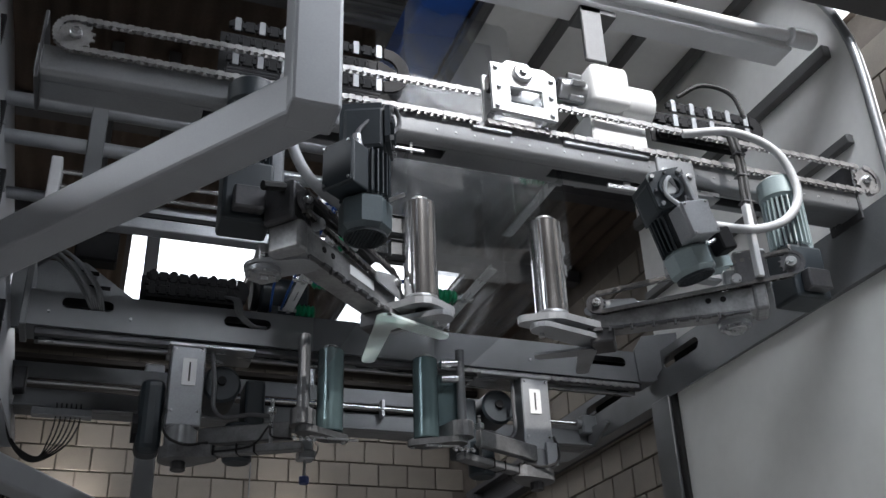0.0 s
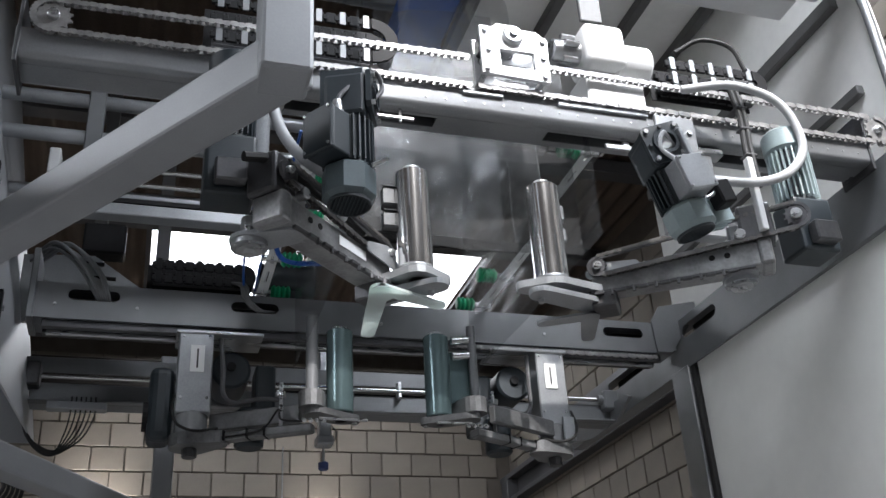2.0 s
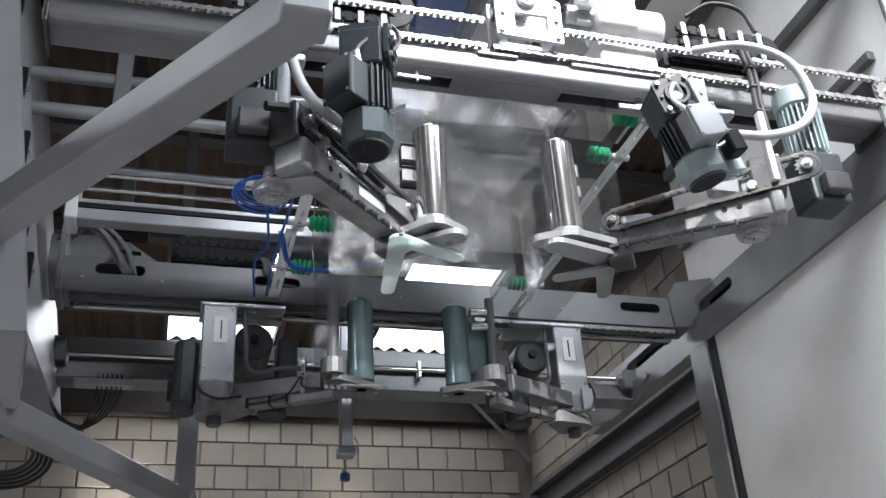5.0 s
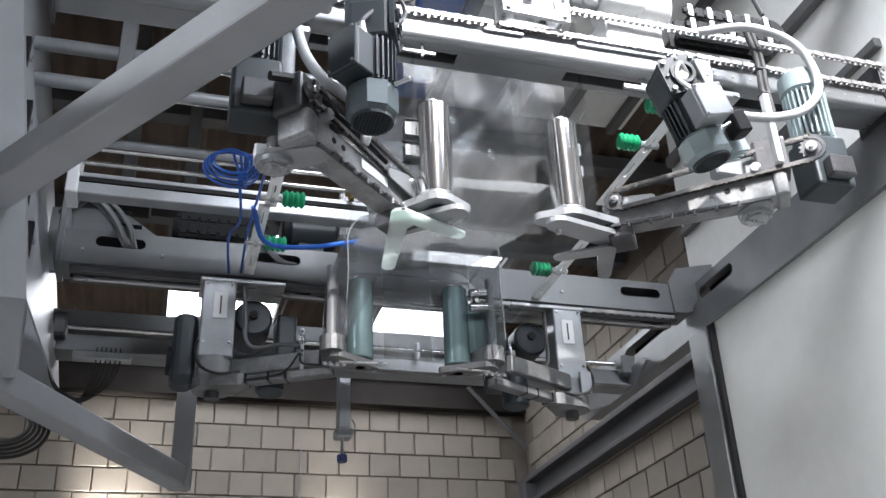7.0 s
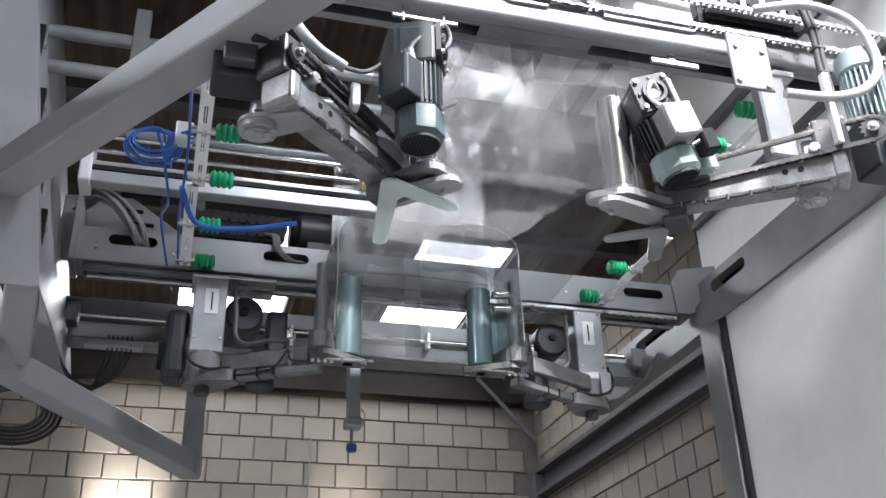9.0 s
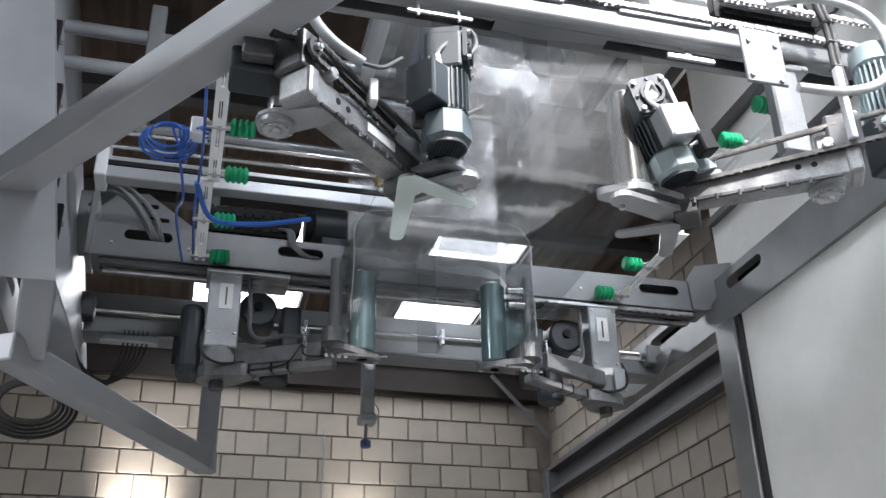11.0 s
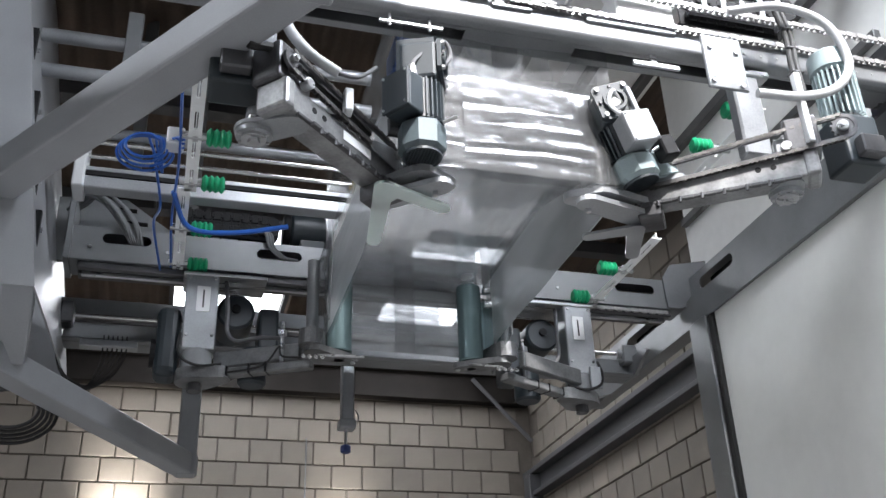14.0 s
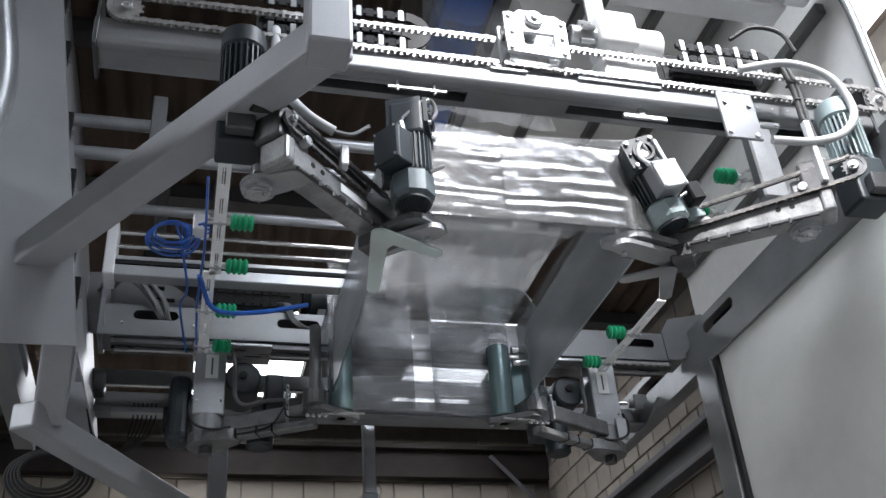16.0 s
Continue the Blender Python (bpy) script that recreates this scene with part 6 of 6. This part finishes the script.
for tier, z0, hgt, ftab in (("lower", ZL, 0.46, FILM_Z_LOW), ("upper", ZL + 0.45, 0.46, FILM_Z_TOP)):
    sgn = 1 if tier == "lower" else 2
    film_piece("film_panel", film_sheet((XL, YB, z0), (0, YF - YB, 0), (0, 0, hgt), 40, 20, 0.006, 1.3 * sgn), FILM, WALL_L, None, ftab, "clear side panel of the hood")
    film_piece("film_panel", film_sheet((XR, YB, z0), (0, YF - YB, 0), (0, 0, hgt), 40, 20, 0.006, 2.7 * sgn), FILM, WALL_R, None, ftab, "clear side panel of the hood")
    film_piece("film_panel", film_sheet((XL, YF, z0), (0.46, 0.04, 0), (0, 0, hgt), 20, 20, 0.004, 4.1 * sgn), FILM, WALL_L, FILM_FRONT, ftab, "clear front panel of the hood")
    film_piece("film_panel", film_sheet((XR - 0.46, YF + 0.04, z0), (0.46, -0.04, 0), (0, 0, hgt), 20, 20, 0.004, 5.9 * sgn), FILM, WALL_R, FILM_FRONT, ftab, "clear front panel of the hood")
    tall = hgt if tier == "lower" else 1.0
    film_piece("film_panel", film_sheet((XL, YB, z0), (0.46, -0.03, 0), (0, 0, tall), 24, 30, 0.005, 6.6 * sgn), FILM_BACK, WALL_L, MOUTH_Y, MOUTH_Z if tier == "lower" else FILM_Z_TOP, "hazy back panel of the hood")
    film_piece("film_panel", film_sheet((XR - 0.46, YB - 0.03, z0), (0.46, 0.03, 0), (0, 0, tall), 24, 30, 0.005, 8.8 * sgn), FILM_BACK, WALL_R, MOUTH_Y, MOUTH_Z if tier == "lower" else FILM_Z_TOP, "hazy back panel of the hood")


def film_arch(side):
    """One half of the film mouth over the rear rollers: an upright wall that rounds over into a slack top."""
    b = B()
    xo = -0.065 if side < 0 else 0.065
    x0 = (XL if side < 0 else XR) + xo
    ctr = (XL + XR) / 2 - 0.04 * side
    prof = [(x0, 3.14 + 0.07 * k) for k in range(6)] + [(x0 - side * 0.14 * (1 - math.cos(a)), 3.56 + 0.17 * math.sin(a)) for a in [math.pi / 2 * k / 8 for k in range(9)]]
    prof += [(x0 - side * 0.14 + (ctr - x0 + side * 0.14) * k / 6, 3.73 + 0.012 * math.sin(k)) for k in range(1, 7)]
    rows = []
    for j in range(13):
        v = j / 12
        rows.append([b.verts.new((x - side * 0.03 * v + 0.012 * noise.noise(Vector((x * 4, v * 3, z * 4 + side))), 5.33 - 0.42 * v, z + 0.05 * v + 0.016 * noise.noise(Vector((x * 5, v * 4, z * 3 + 7))))) for x, z in prof])
    for r0, r1 in zip(rows, rows[1:]):
        for k in range(len(prof) - 1):
            b.faces.new((r0[k], r0[k + 1], r1[k + 1], r1[k]))
    rim = [v.co.copy() for v in rows[0]]
    front = [v.co.copy() for v in rows[-1]]
    return b, rim, front


for side, wall in ((-1, WALL_L), (1, WALL_R)):
    b, rim, front = film_arch(side)
    film_piece("film_mouth", b, FILM, wall, MOUTH_Y, MOUTH_Z, "clear slack film rounding over the rear roller")
    # Thin pale tubes added to paint highlights along the film's edges
    for edge in (rim, front):
        film_piece("edge_highlight", hose(B(), edge, 0.0035, 6, 2), FILM_GLINT, wall, MOUTH_Y, MOUTH_Z, "thin pale tube in place of the film's edge highlight")
film_piece("film_belly", film_sheet((XL - 0.01, 3.83, 3.34), (0, 1.46, 0.40), (XR - XL + 0.02, 0, 0), 40, 24, 0.014, 31.0), FILM_BELLY, None, None, MOUTH_Z, "slack sagging film between the rollers")
# gathered bands
ZB, HB = 4.66, 0.40
film_piece("gathered_band", film_sheet((XL - 0.01, YB - 0.1, ZB), (0, YF - YB + 0.2, 0), (0, 0, HB), 50, 50, 0.006, 11.2, 0.0003, 12), FILM_SIDE, WALL_L, None, FILM_Z_BAND, "pleated band of gathered film")
film_piece("gathered_band", film_sheet((XR + 0.01, YB - 0.1, ZB), (0, YF - YB + 0.2, 0), (0, 0, HB), 50, 50, 0.006, 12.9, 0.0003, 12), FILM_SIDE, WALL_R, None, FILM_Z_BAND, "pleated band of gathered film")
film_piece("gathered_band", film_sheet((XL, YF - 0.005, ZB), (0.6, 0.0, 0), (0, 0, HB), 40, 90, 0.003, 14.4, 0.0014, 7), FILM_GATHER, WALL_L, FRONT_Y, FILM_Z_BAND, "pleated band of gathered film")
film_piece("gathered_band", film_sheet((XR - 0.6, YF - 0.012, ZB), (0.6, 0.0, 0), (0, 0, HB), 40, 90, 0.003, 15.6, 0.0014, 7), FILM_GATHER, WALL_R, FRONT_Y, FILM_Z_BAND, "pleated band of gathered film")
film_piece("gathered_band", film_sheet((XL, YB + 0.005, ZB), (0.6, 0.0, 0), (0, 0, HB), 40, 90, 0.003, 17.3, 0.0014, 7), FILM_REAR_SHEEN, WALL_L, REAR_Y, FILM_Z_BAND, "pleated band of gathered film")
film_piece("gathered_band", film_sheet((XR - 0.6, YB + 0.012, ZB), (0.6, 0.0, 0), (0, 0, HB), 40, 90, 0.003, 18.1, 0.0014, 7), FILM_REAR_SHEEN, WALL_R, REAR_Y, FILM_Z_BAND, "pleated band of gathered film")
film_piece("hood_top", film_sheet((XL - 0.12, YF - 0.02, ZB + 0.40), (0, YB - YF + 0.08, 0), (XR - XL + 0.24, 0, 0), 40, 30, 0.006, 21.0), FILM_TOP, None, None, FILM_Z_BAND, "clear closed top of the hood")
# film hanging down from above
film_piece("film_chute", film_sheet((1.25, 3.98, 3.40), (0.62, 0.05, 0), (0.21, 0.67, 1.76), 36, 70, 0.04, 23.0), FILM_CHUTE, None, None, FILM_Z_CHUTE, "crumpled film hanging from above")
film_piece("film_chute", film_sheet((1.32, 4.77, 4.02), (0.66, -0.05, 0), (0.06, 0.12, 1.14), 24, 40, 0.03, 25.0), FILM_CHUTE, None, None, FILM_Z_CHUTE, "crumpled film hanging from above")

# ---- blocks of the walls ----
BWID, BHGT, JOINT = 0.363, 0.271, 0.014


def block_mesh(name, w, h, d=0.04):
    b = box(B(), (-w / 2, -d / 2, -h / 2), (w / 2, d / 2, h / 2), 0.006)
    me = bpy.data.meshes.new(name)
    b.to_mesh(me)
    b.free()
    me.materials.append(BRICK)
    return me


def lay(wall, mesh, u0, u1, z0, z1, place, rest_u, rest_z):
    rng = random.Random(7)
    near, far = [], []
    row0 = int(math.floor((rest_z[0] - z0) / BHGT))
    row1 = int(math.floor((rest_z[1] - z0) / BHGT))
    for r in range(row0, row1):
        z = z0 + (r + 0.5) * BHGT
        shift = (r % 2) * BWID / 2 + rng.uniform(-0.02, 0.02)
        k0 = int((rest_u[0] - u0) / BWID)
        k1 = int((rest_u[1] - u0) / BWID)
        for k in range(k0, k1):
            u = u0 + (k + 0.5) * BWID + shift
            if u + BWID / 2 > rest_u[1] or u - BWID / 2 < rest_u[0]:
                continue
            (near if u0 <= u <= u1 and z0 <= z <= z1 else far).append((u, z, rng.uniform(-0.002, 0.003)))
    for u, z, o in near:
        ob = new("block", mesh)
        ob.parent = wall
        ob.matrix_basis = place(u, z, o)
    bm = B()
    for u, z, o in far:
        t = B()
        bmesh.ops.create_cube(t, size=1)
        for v in t.verts:
            v.co = Vector((v.co.x * (BWID - JOINT), v.co.y * 0.04, v.co.z * (BHGT - JOINT)))
        merge(bm, t, place(u, z, o))
    me = bpy.data.meshes.new("blocks")
    bm.to_mesh(me)
    bm.free()
    me.materials.append(BRICK)
    ob = new("blocks", me)
    ob.parent = wall
    tagged(ob, "pale sand-lime blocks in running bond", "", "", "stuff")


BLOCK = block_mesh("block", BWID - JOINT, BHGT - JOINT)
lay(bpy.data.objects["wall_back"], BLOCK, -1.6, 4.7, 3.36, 5.27, lambda u, z, o: pose(u, BW_Y + 0.02 - o, z), (-4.0, 4.72), (0.4, 5.9))
lay(bpy.data.objects["wall_side"], BLOCK, 7.0, 11.9, 3.25, 5.6, lambda u, z, o: pose(RW_X + 0.02 - o, u, z, 0, 0, 90), (3.0, 12.0), (0.4, 5.9))

motions()
